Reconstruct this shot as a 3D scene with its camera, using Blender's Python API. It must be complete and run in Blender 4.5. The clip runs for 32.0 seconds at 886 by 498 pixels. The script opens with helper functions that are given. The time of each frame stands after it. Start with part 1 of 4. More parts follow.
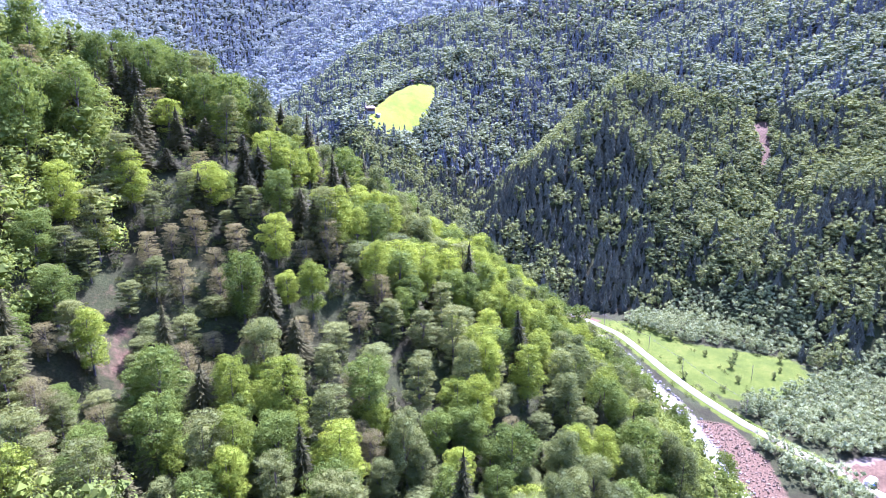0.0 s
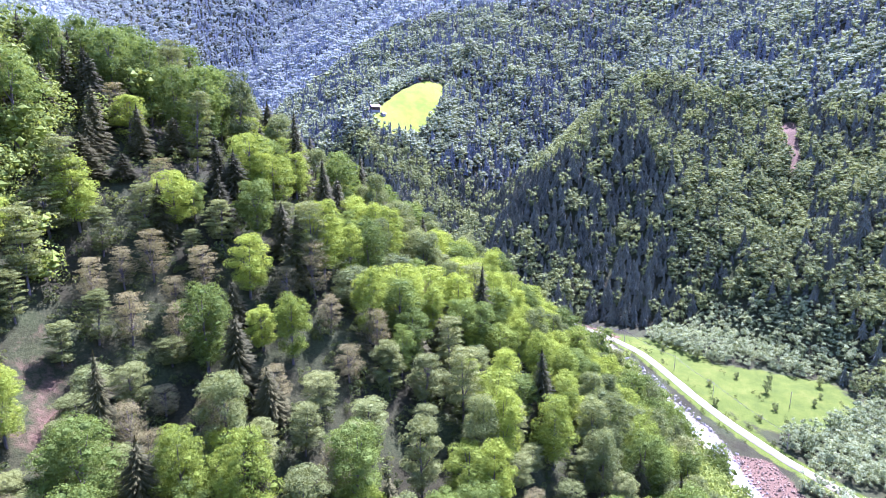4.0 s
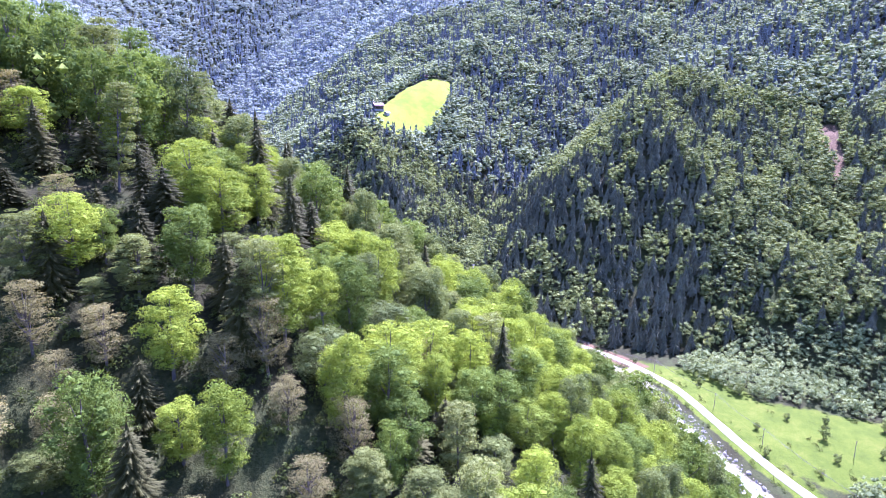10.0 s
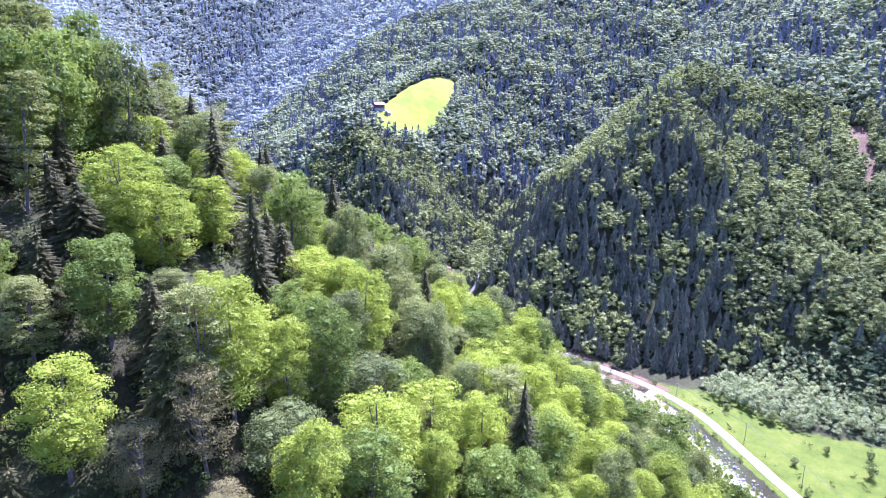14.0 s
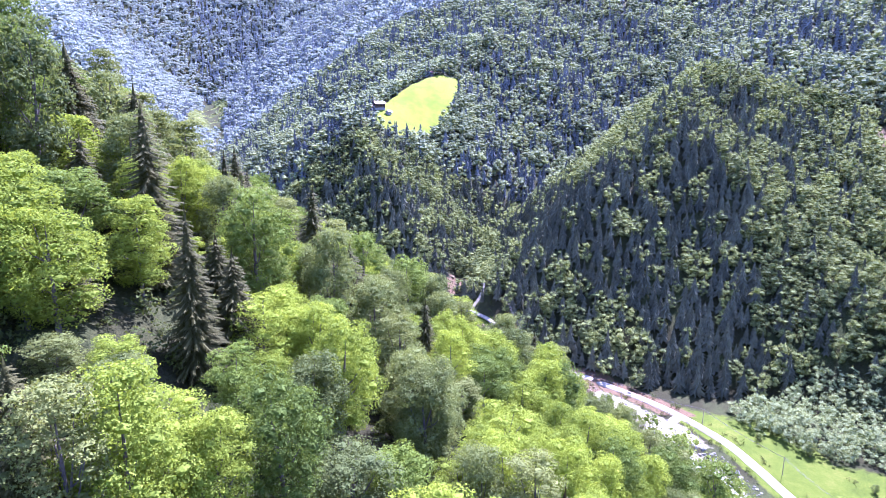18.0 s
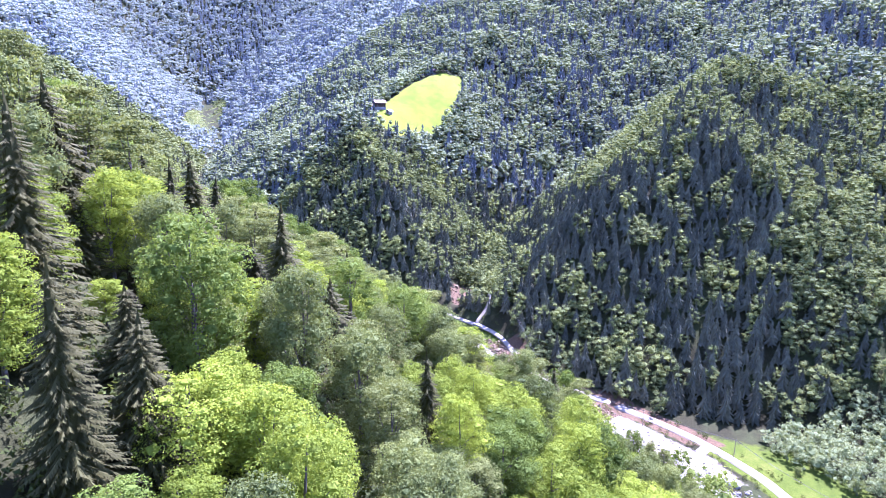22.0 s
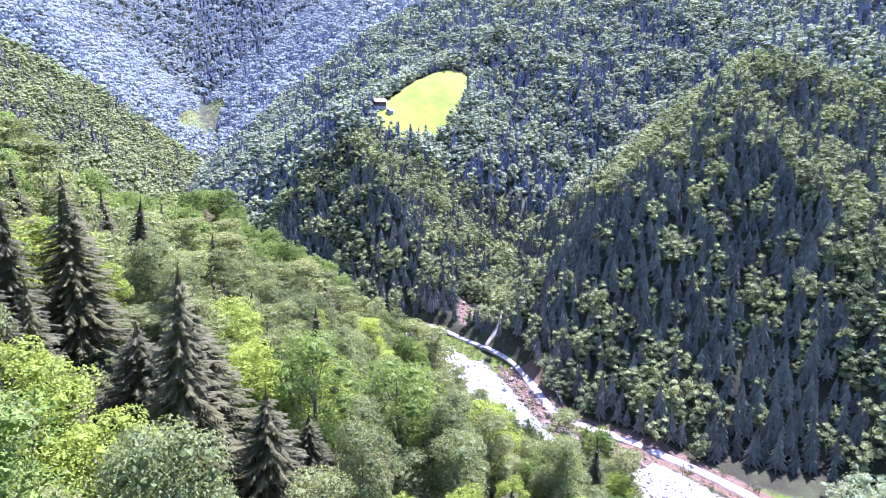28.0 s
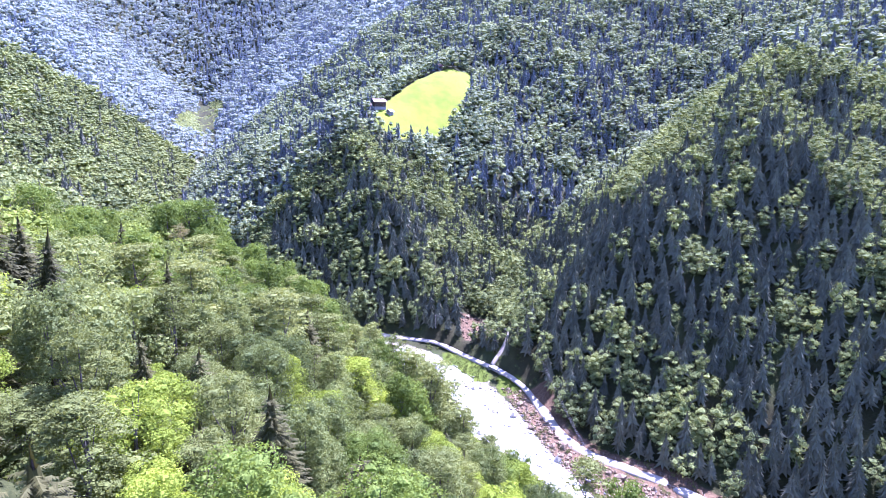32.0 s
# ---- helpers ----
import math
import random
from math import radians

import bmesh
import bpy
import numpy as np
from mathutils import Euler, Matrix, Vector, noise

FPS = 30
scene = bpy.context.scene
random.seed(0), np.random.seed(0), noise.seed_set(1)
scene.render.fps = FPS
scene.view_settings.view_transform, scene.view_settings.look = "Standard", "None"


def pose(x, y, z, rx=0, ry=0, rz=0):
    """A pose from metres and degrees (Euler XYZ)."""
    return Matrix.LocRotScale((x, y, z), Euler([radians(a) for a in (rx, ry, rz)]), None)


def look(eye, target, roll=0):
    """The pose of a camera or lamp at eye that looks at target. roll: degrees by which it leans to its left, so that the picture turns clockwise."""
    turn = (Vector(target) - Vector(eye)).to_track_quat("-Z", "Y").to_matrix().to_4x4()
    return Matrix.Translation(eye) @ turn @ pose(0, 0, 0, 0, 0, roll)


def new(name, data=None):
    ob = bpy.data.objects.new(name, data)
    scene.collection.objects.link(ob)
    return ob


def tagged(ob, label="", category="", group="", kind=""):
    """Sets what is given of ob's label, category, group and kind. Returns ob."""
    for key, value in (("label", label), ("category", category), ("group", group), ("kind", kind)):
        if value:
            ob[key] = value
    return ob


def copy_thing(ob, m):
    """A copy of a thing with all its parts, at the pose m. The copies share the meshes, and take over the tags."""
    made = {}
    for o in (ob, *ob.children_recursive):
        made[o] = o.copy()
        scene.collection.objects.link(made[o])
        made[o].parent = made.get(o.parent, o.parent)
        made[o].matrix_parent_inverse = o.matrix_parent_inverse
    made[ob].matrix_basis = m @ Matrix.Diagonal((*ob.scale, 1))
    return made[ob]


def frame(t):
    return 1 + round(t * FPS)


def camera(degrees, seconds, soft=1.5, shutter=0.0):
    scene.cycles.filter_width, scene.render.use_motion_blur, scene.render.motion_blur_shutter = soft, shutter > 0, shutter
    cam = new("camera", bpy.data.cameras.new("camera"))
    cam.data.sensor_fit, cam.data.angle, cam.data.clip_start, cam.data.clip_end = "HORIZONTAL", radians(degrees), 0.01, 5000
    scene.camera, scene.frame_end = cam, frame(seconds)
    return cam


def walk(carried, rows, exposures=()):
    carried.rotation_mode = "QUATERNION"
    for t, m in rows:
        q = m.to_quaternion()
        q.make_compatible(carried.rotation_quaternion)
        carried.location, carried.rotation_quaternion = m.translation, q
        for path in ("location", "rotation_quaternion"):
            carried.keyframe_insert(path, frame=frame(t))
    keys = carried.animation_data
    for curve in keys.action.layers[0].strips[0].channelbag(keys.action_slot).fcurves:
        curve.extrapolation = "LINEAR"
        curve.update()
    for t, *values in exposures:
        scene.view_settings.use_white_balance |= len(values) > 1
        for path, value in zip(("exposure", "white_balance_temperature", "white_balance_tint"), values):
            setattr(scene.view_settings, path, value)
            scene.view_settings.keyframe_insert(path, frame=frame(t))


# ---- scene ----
cam = camera(72.0, 32.0, soft=0.4)
PATH = [
    (0, 0.00, 0.00, 160.00, 77.600, -0.000, 0.000),
    (2, -0.30, 16.54, 160.23, 77.534, -0.084, 0.377),
    (4, -0.54, 32.91, 160.42, 77.487, -0.179, 0.692),
    (6, -0.78, 49.09, 160.57, 77.454, -0.278, 0.956),
    (8, -1.05, 65.08, 160.66, 77.431, -0.373, 1.178),
    (10, -1.38, 80.87, 160.68, 77.415, -0.459, 1.366),
    (12, -1.80, 96.45, 160.64, 77.404, -0.532, 1.529),
    (14, -2.32, 111.82, 160.53, 77.394, -0.587, 1.673),
    (16, -2.93, 126.99, 160.38, 77.386, -0.622, 1.804),
    (18, -3.64, 141.95, 160.19, 77.377, -0.636, 1.926),
    (20, -4.43, 156.70, 159.98, 77.367, -0.627, 2.043),
    (22, -5.28, 171.26, 159.78, 77.357, -0.598, 2.158),
    (24, -6.14, 185.62, 159.60, 77.346, -0.549, 2.272),
    (26, -6.99, 199.80, 159.50, 77.335, -0.483, 2.387),
    (28, -7.76, 213.81, 159.49, 77.327, -0.404, 2.502),
    (30, -8.41, 227.66, 159.64, 77.324, -0.317, 2.616),
    (32, -8.85, 241.36, 159.98, 77.327, -0.228, 2.728),
]
walk(cam, [(t, pose(*p)) for t, *p in PATH], exposures=[(0, 2.62, 4860, 54), (32, 2.62, 4860, 54)])

# ---- sky and sun: high noon sun ahead of the flight, a little to the right ----
SUN_HEIGHT, SUN_TURN = 57.0, 33.0
world = bpy.data.worlds.new("sky")
world.use_nodes = True
scene.world = world
wn = world.node_tree.nodes
sky = wn.new("ShaderNodeTexSky")
sky.sky_type, sky.sun_disc = "NISHITA", False
sky.sun_elevation, sky.sun_rotation = radians(SUN_HEIGHT), radians(SUN_TURN)
sky.air_density, sky.dust_density, sky.altitude = 1.3, 1.6, 900
world.node_tree.links.new(sky.outputs[0], wn["Background"].inputs[0])
wn["Background"].inputs[1].default_value = 0.12
sun = new("sun", bpy.data.lights.new("sun", "SUN"))
sun.data.energy, sun.data.angle, sun.data.color = 5.3, radians(0.53), (1.0, 0.95, 0.86)
away = Vector((math.sin(radians(SUN_TURN)) * math.cos(radians(SUN_HEIGHT)), math.cos(radians(SUN_TURN)) * math.cos(radians(SUN_HEIGHT)), math.sin(radians(SUN_HEIGHT))))
sun.matrix_world = look(away * 900 + Vector((0, 300, 0)), (0, 300, 0))


# ---- materials ----
class Nodes:
    """Short hand for one node material."""

    def __init__(self, name):
        self.mat = bpy.data.materials.new(name)
        self.mat.use_nodes = True
        self.tree = self.mat.node_tree
        self.bsdf = self.tree.nodes["Principled BSDF"]
        self.out = self.tree.nodes["Material Output"]
        self.where = self.add("ShaderNodeNewGeometry").outputs["Position"]

    def add(self, kind, **values):
        node = self.tree.nodes.new(kind)
        for key, value in values.items():
            node.inputs[key].default_value = value
        return node

    def link(self, a, b):
        self.tree.links.new(a, b)

    def noise(self, scale, detail=4.0, rough=0.6, where=None):
        n = self.add("ShaderNodeTexNoise", Scale=scale, Detail=detail, Roughness=rough)
        self.link(where or self.where, n.inputs["Vector"])
        return n.outputs["Fac"]

    def ramp(self, fac, *stops):
        r = self.add("ShaderNodeValToRGB")
        el = r.color_ramp.elements
        while len(el) < len(stops):
            el.new(0.5)
        for e, (p, c) in zip(el, stops):
            e.position, e.color = p, (*c, 1)
        self.link(fac, r.inputs[0])
        return r.outputs[0]

    def mix(self, fac, a, b, blend="MIX"):
        m = self.tree.nodes.new("ShaderNodeMix")
        m.data_type, m.blend_type = "RGBA", blend
        for socket, value in ((m.inputs[0], fac), (m.inputs[6], a), (m.inputs[7], b)):
            if isinstance(value, (int, float)):
                socket.default_value = value
            elif isinstance(value, tuple):
                socket.default_value = (*value, 1)
            else:
                self.link(value, socket)
        return m.outputs[2]

    def math(self, op, a, b=0.0, clamp=False):
        m = self.tree.nodes.new("ShaderNodeMath")
        m.operation, m.use_clamp = op, clamp
        for socket, value in zip(m.inputs, (a, b)):
            if isinstance(value, (int, float)):
                socket.default_value = value
            else:
                self.link(value, socket)
        return m.outputs[0]

    def attribute(self, name):
        a = self.add("ShaderNodeAttribute")
        a.attribute_name = name
        return a.outputs["Fac"]

    def bump(self, height, strength=0.4, distance=0.1):
        b = self.add("ShaderNodeBump", Strength=strength, Distance=distance)
        self.link(height, b.inputs["Height"])
        self.link(b.outputs[0], self.bsdf.inputs["Normal"])

    def done(self, color=None, rough=0.8, metal=0.0):
        if color is not None:
            if isinstance(color, tuple):
                self.bsdf.inputs["Base Color"].default_value = (*color, 1)
            else:
                self.link(color, self.bsdf.inputs["Base Color"])
        self.bsdf.inputs["Roughness"].default_value = rough
        self.bsdf.inputs["Metallic"].default_value = metal
        if rough > 0.75:
            self.bsdf.inputs["Specular IOR Level"].default_value = 0.12
        return self.mat


def leaf_material(name, dark, light, through_share=0.5, stuff=False, gloss=0.12):
    """Leaves: reflected and transmitted light, each tree its own tone between dark and light, each spray a little off it."""
    n = Nodes(name)
    tree = n.attribute("tone") if stuff else n.add("ShaderNodeObjectInfo").outputs["Random"]
    spray = n.add("ShaderNodeNewGeometry").outputs["Random Per Island"]
    blotch = n.noise(0.35, 3.0)
    mixed = n.math("ADD", n.math("MULTIPLY", tree, 0.62), n.math("ADD", n.math("MULTIPLY", spray, 0.28), n.math("MULTIPLY", n.math("SUBTRACT", blotch, 0.5), 0.5)), clamp=True)
    color = n.ramp(mixed, (0.0, dark), (1.0, light))
    n.done(color, 0.75)
    n.bsdf.inputs["Specular IOR Level"].default_value = gloss
    back = n.add("ShaderNodeBsdfTranslucent")
    n.link(n.mix(1.0, color, (1.35, 1.25, 0.75), "MULTIPLY"), back.inputs["Color"])
    m = n.add("ShaderNodeMixShader", Fac=through_share)
    n.link(n.bsdf.outputs[0], m.inputs[1])
    n.link(back.outputs[0], m.inputs[2])
    n.link(m.outputs[0], n.out.inputs["Surface"])
    return n.mat


def speckled(name, low, high, scale, rough=0.9, bump=0.5, distance=0.05, fine=8.0):
    n = Nodes(name)
    coarse, small = n.noise(scale), n.noise(scale * fine)
    color = n.ramp(n.math("ADD", n.math("MULTIPLY", coarse, 0.55), n.math("MULTIPLY", small, 0.45)), (0.3, low), (0.7, high))
    n.bump(small, bump, distance)
    return n.done(color, rough)


LEAF = {
    "beech": leaf_material("beech_leaves", (0.115, 0.162, 0.017), (0.285, 0.360, 0.034), 0.44),
    "maple": leaf_material("maple_leaves", (0.062, 0.096, 0.016), (0.155, 0.215, 0.032), 0.42),
    "hornbeam": leaf_material("hornbeam_leaves", (0.088, 0.110, 0.027), (0.195, 0.222, 0.058), 0.38),
    "alder": leaf_material("alder_leaves", (0.060, 0.084, 0.024), (0.215, 0.255, 0.072), 0.4),
    "bare": leaf_material("opening_buds", (0.128, 0.120, 0.042), (0.228, 0.210, 0.080), 0.35),
    "spruce": leaf_material("spruce_needles", (0.030, 0.032, 0.009), (0.082, 0.080, 0.022), 0.15),
}
WOODS = {
    "spruce": leaf_material("far_spruce_needles", (0.052, 0.058, 0.038), (0.154, 0.162, 0.098), 0.15, True),
    "broad": leaf_material("far_broadleaf", (0.078, 0.104, 0.040), (0.275, 0.318, 0.100), 0.42, True),
    "slope": leaf_material("slope_wood_leaves", (0.072, 0.102, 0.020), (0.230, 0.290, 0.042), 0.4, True),
    "willow": leaf_material("thicket_leaves", (0.150, 0.190, 0.075), (0.310, 0.360, 0.165), 0.4, True),
    "shrub": leaf_material("undergrowth_leaves", (0.032, 0.046, 0.012), (0.130, 0.162, 0.036), 0.4, True),
}
# woods halfway off: a thinner haze mixed into the colours, lifting and bluing them
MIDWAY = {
    "spruce": leaf_material("midway_hazed_spruce", (0.062, 0.074, 0.078), (0.150, 0.168, 0.164), 0.2, True),
    "broad": leaf_material("midway_hazed_leaves", (0.104, 0.134, 0.084), (0.310, 0.360, 0.172), 0.42, True),
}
# farthest woods: air haze is put into the leaf colour, pale and blue
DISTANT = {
    "spruce": leaf_material("distant_hazed_spruce", (0.145, 0.178, 0.225), (0.205, 0.242, 0.290), 0.5, True),
    "broad": leaf_material("distant_hazed_leaves", (0.200, 0.248, 0.260), (0.315, 0.365, 0.345), 0.5, True),
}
WIRE = Nodes("dark_wire").done((0.03, 0.03, 0.032), 0.6)
BARK = speckled("grey_bark", (0.05, 0.042, 0.034), (0.16, 0.14, 0.12), 2.0)
BARK_DARK = speckled("spruce_bark", (0.03, 0.022, 0.016), (0.09, 0.065, 0.045), 2.0)
ROAD = speckled("pale_gravel_road", (0.19, 0.165, 0.118), (0.30, 0.265, 0.200), 0.25, 0.95, 0.5, 0.04, 14)
STONE = speckled("river_stone", (0.12, 0.112, 0.092), (0.34, 0.322, 0.27), 0.5)
REDSTONE = speckled("reddish_rubble", (0.105, 0.076, 0.042), (0.24, 0.182, 0.115), 0.6)
WALL = speckled("weathered_boards", (0.055, 0.034, 0.022), (0.13, 0.088, 0.06), 1.5)
PLASTER = speckled("grey_plaster", (0.20, 0.185, 0.17), (0.34, 0.32, 0.30), 0.8)
ROOF_RED = speckled("red_brown_roof", (0.085, 0.030, 0.022), (0.17, 0.068, 0.05), 1.2, 0.7)
ROOF_GREY = speckled("grey_tin_roof", (0.11, 0.11, 0.115), (0.22, 0.22, 0.23), 0.8, 0.45)
CONCRETE = speckled("concrete", (0.16, 0.155, 0.145), (0.28, 0.27, 0.255), 0.8)
POLE = speckled("weathered_pole", (0.16, 0.13, 0.10), (0.34, 0.29, 0.24), 2.5)
METAL = Nodes("grey_metal").done((0.24, 0.24, 0.23), 0.6, 0.4)
GLASS = Nodes("dark_window_glass").done((0.03, 0.035, 0.04), 0.08)
BLUE = speckled("blue_tarpaulin", (0.02, 0.10, 0.34), (0.04, 0.18, 0.50), 1.0, 0.5)
WHITE = speckled("white_sheet", (0.72, 0.72, 0.71), (0.84, 0.84, 0.83), 0.7, 0.5)


def water_material():
    """Fast shallow water, milky with foam over a pale bed."""
    n = Nodes("white_river_water")
    stretch = n.add("ShaderNodeMapping")
    stretch.inputs["Scale"].default_value = (1, 1, 1)
    n.link(n.where, stretch.inputs["Vector"])
    foam = n.noise(0.9, 6.0, 0.7, stretch.outputs[0])
    streak = n.noise(0.18, 3.0)
    fac = n.math("ADD", n.math("MULTIPLY", foam, 0.6), n.math("MULTIPLY", streak, 0.4))
    color = n.ramp(fac, (0.34, (0.42, 0.45, 0.45)), (0.56, (0.84, 0.85, 0.85)))
    n.bump(foam, 0.6, 0.25)
    return n.done(color, 0.22)


def ground_material():
    """Forest litter, with grass, gravel, red earth and snow where the ground has them."""
    n = Nodes("mountain_ground")
    edge = n.math("MULTIPLY", n.math("SUBTRACT", n.noise(0.22, 5.0, 0.65), 0.5), 0.9)
    small = n.noise(1.6, 5.0, 0.7)
    big = n.noise(0.05, 4.0)

    def zone(name):
        return n.math("MULTIPLY", n.math("SUBTRACT", n.math("ADD", n.attribute(name), edge), 0.38), 5.0, True)

    litter = n.ramp(n.math("ADD", n.math("MULTIPLY", small, 0.6), n.math("MULTIPLY", big, 0.4)), (0.34, (0.013, 0.013, 0.005)), (0.5, (0.024, 0.024, 0.008)), (0.68, (0.048, 0.041, 0.017)))
    under = n.ramp(small, (0.35, (0.018, 0.026, 0.007)), (0.65, (0.046, 0.058, 0.016)))
    grass = n.ramp(n.math("ADD", n.math("MULTIPLY", small, 0.5), n.math("MULTIPLY", n.noise(0.09, 5.0, 0.7), 0.5)), (0.36, (0.034, 0.052, 0.005)), (0.52, (0.064, 0.088, 0.007)), (0.66, (0.110, 0.110, 0.020)))
    hay = n.ramp(n.noise(0.06, 4.0, 0.6), (0.35, (0.100, 0.140, 0.007)), (0.6, (0.148, 0.172, 0.010)))
    gravel = n.ramp(n.math("ADD", n.math("MULTIPLY", n.noise(2.6, 6.0, 0.75), 0.6), n.math("MULTIPLY", big, 0.4)), (0.34, (0.16, 0.135, 0.095)), (0.5, (0.25, 0.218, 0.160)), (0.64, (0.36, 0.32, 0.245)))
    red = n.ramp(n.noise(1.1, 6.0, 0.75), (0.34, (0.046, 0.029, 0.014)), (0.6, (0.120, 0.078, 0.042)))
    color = n.mix(n.math("MULTIPLY", n.math("SUBTRACT", big, 0.42), 4.0, True), litter, under)
    color = n.mix(zone("grass"), color, grass)
    color = n.mix(zone("hay"), color, hay)
    color = n.mix(zone("gravel"), color, gravel)
    color = n.mix(zone("red"), color, red)
    color = n.mix(zone("snow"), color, (0.82, 0.80, 0.80))
    n.bump(n.math("ADD", small, n.math("MULTIPLY", n.noise(5.0), 0.4)), 0.8, 0.35)
    return n.done(color, 0.95)


WATER, GROUND = water_material(), ground_material()

# ---- the lie of the land ----
# river line: x, y, z, left half width of the floor, right half width
RIVER = [(330, -300, -34, 20, 60, .6, .8), (225, 40, -20, 18, 60, .63, .8), (150, 180, -8, 12, 130, .72, .8), (128, 240, -4, 11, 150, .76, .8), (130, 287, 0, 11, 135, .77, .9), (121, 350, 6, 12, 105, .74, .9),
         (105, 400, 10, 13, 64, .68, .95), (64, 432, 13, 16, 36, .7, 1.0), (28, 462, 15, 16, 32, .8, 1.0), (-2, 505, 17, 15, 30, .88, 1.0), (-35, 548, 19, 12, 36, .9, 1.0), (-62, 582, 21, 8, 22, .85, 1.0), (-110, 618, 24, 5, 9, .7, 1.2), (-185, 668, 30, 5, 8, .55, 1.2),
         (-280, 765, 38, 6, 9, .65, .9), (-350, 930, 52, 4, 4, .85, .8), (-420, 1150, 75, 4, 4, .85, .8), (-500, 1400, 100, 6, 6, .8, .8), (-700, 1800, 170, 6, 6, .8, .8)]
BROOK = [(-4, 594, 24, 3, 3, .75, .9), (20, 690, 44, 2, 2, .75, .9), (92, 800, 80, 2, 2, .7, .9), (215, 935, 142, 2, 2, .65, .75), (318, 1075, 252, 2, 2, .55, .55), (340, 1180, 330, 3, 3, .4, .4), (352, 1330, 450, 3, 3, .3, .3), (380, 1480, 545, 3, 3, .2, .2)]
HOLLOW = [(190, 410, 16, 4, 4, .9, .9), (240, 480, 58, 4, 4, .62, .6), (285, 555, 108, 3, 3, .55, .6), (318, 625, 146, 3, 3, .55, .55), (350, 720, 205, 3, 3, .5, .5)]
# crests: nodes x, y, z and the flank's fall per metre
CRESTS = {
    "near_spur": ([(-260, -300, 190), (-190, 60, 240), (-125, 212, 208), (-108, 300, 138), (-140, 420, 88), (-230, 560, 88), (-420, 660, 230)], 0.5),
    "left_far": ([(-900, 500, 520), (-640, 760, 330), (-520, 880, 300), (-500, 980, 262), (-520, 1200, 180), (-545, 1330, 110)], 0.55),
    "right_hill": ([(14, 602, 40), (50, 655, 95), (125, 680, 126), (183, 720, 158), (287, 765, 205), (420, 820, 300), (640, 900, 430)], 0.3),
    "right_wall": ([(420, 820, 300), (380, 640, 190), (330, 480, 80)], 0.45),
    "right_end": ([(900, 100, 330), (620, 420, 260), (560, 640, 320), (640, 900, 430)], 0.5),
    "meadow_spur": ([(-205, 705, 40), (-143, 735, 100), (-112, 780, 158), (-98, 830, 168), (-64, 890, 190), (-28, 945, 208), (80, 1054, 280), (187, 1224, 356), (400, 1560, 560)], 0.5),
    "gully_wall": ([(187, 1224, 356), (400, 1560, 560), (800, 1350, 640), (900, 1000, 560)], 0.62),
    "far_spur": ([(-540, 1350, 120), (-500, 1540, 235), (-358, 1921, 390), (-150, 2300, 640)], 0.6),
    "far_range": ([(-2600, 900, 700), (-1900, 2000, 800), (-1100, 2700, 1000), (-300, 2900, 1100), (600, 2900, 1200), (1700, 2300, 1200), (2200, 900, 900)], 0.5),
    "back": ([(-900, -900, 500), (0, -1500, 300), (900, -900, 500)], 0.5),
}

# how far the near slope lies above or below the plain spur: rows forty metres apart from y 80 on, places forty metres apart from x -140 on
SWELL = [
    (-7, -15, -20, -18, -9, -4, 0),
    (-7, -12, -13, -5, -6, -7, 1),
    (-5, -8, -16, 8, 6, -4, -2),
    (-10, 2, 5, 4, 2, 7, -1),
    (-6, 5, 10, -2, -1, 11, 0),
    (1, -2, -8, 6, 11, 2, -4),
    (1, 2, -4, -4, -2, 0, 1),
    (-2, 1, 5, 0, -3, 0, 1),
    (-1, -2, 2, 2, 0, 1, 1),
]


def along(x, y, nodes):
    """Nearest point on a line of nodes: distance, side (left of it positive) and the nodes' further values there."""
    best, lead = np.full(x.shape, 1e9), np.full(x.shape, 1e9)
    side = np.zeros(x.shape); vals = [np.zeros(x.shape) for _ in nodes[0][2:]]
    for a, b in zip(nodes[:-1], nodes[1:]):
        dx, dy = b[0] - a[0], b[1] - a[1]
        u = np.clip(((x - a[0]) * dx + (y - a[1]) * dy) / (dx * dx + dy * dy), 0, 1)
        px, py = x - a[0] - u * dx, y - a[1] - u * dy
        d = np.hypot(px, py)
        rank = d - 0.001 * np.abs(dx * (y - a[1]) - dy * (x - a[0])) / math.hypot(dx, dy)
        m = rank < lead
        lead, best = np.where(m, rank, lead), np.where(m, d, best)
        side = np.where(m, np.sign(dx * py - dy * px), side)
        vals = [np.where(m, p + u * (q - p), v) for p, q, v in zip(a[2:], b[2:], vals)]
    return best, side, vals

def smooth_max(a, b, k):
    h = np.clip(0.5 + 0.5 * (a - b) / k, 0, 1)
    return b + (a - b) * h + k * h * (1 - h)

def ripple(x, y, size, seed):
    """Rolling unevenness of about that size, from a few crossed waves."""
    r = np.random.RandomState(seed); out = 0
    for _ in range(7):
        a = r.uniform(0, 6.283); w = 6.283 / size * r.uniform(0.6, 1.7)
        out = out + np.sin((x * np.cos(a) + y * np.sin(a)) * w + r.uniform(0, 6.283))
    return out / 7 * 1.6

def banks(x, y, line):
    """The valley that a stream has cut: its floor and two sides. Also the distance beyond the floor and the stream's height."""
    d, side, (zr, wl, wr, _, _) = along(x, y, line)
    best = np.full(x.shape, 1e9)
    for a, b in zip(line[:-1], line[1:]):
        near, _, (z, l, r, sl, sr) = along(x, y, [a, b])
        w, k = np.where(side > 0, l, r), np.where(side > 0, sl, sr)
        e = np.maximum(near - w, 0)
        best = np.minimum(best, z + k * (np.sqrt(e * e + 36) - 6) + 0.02 * np.minimum(near, w))
    return best, np.maximum(d - np.where(side > 0, wl, wr), 0), zr

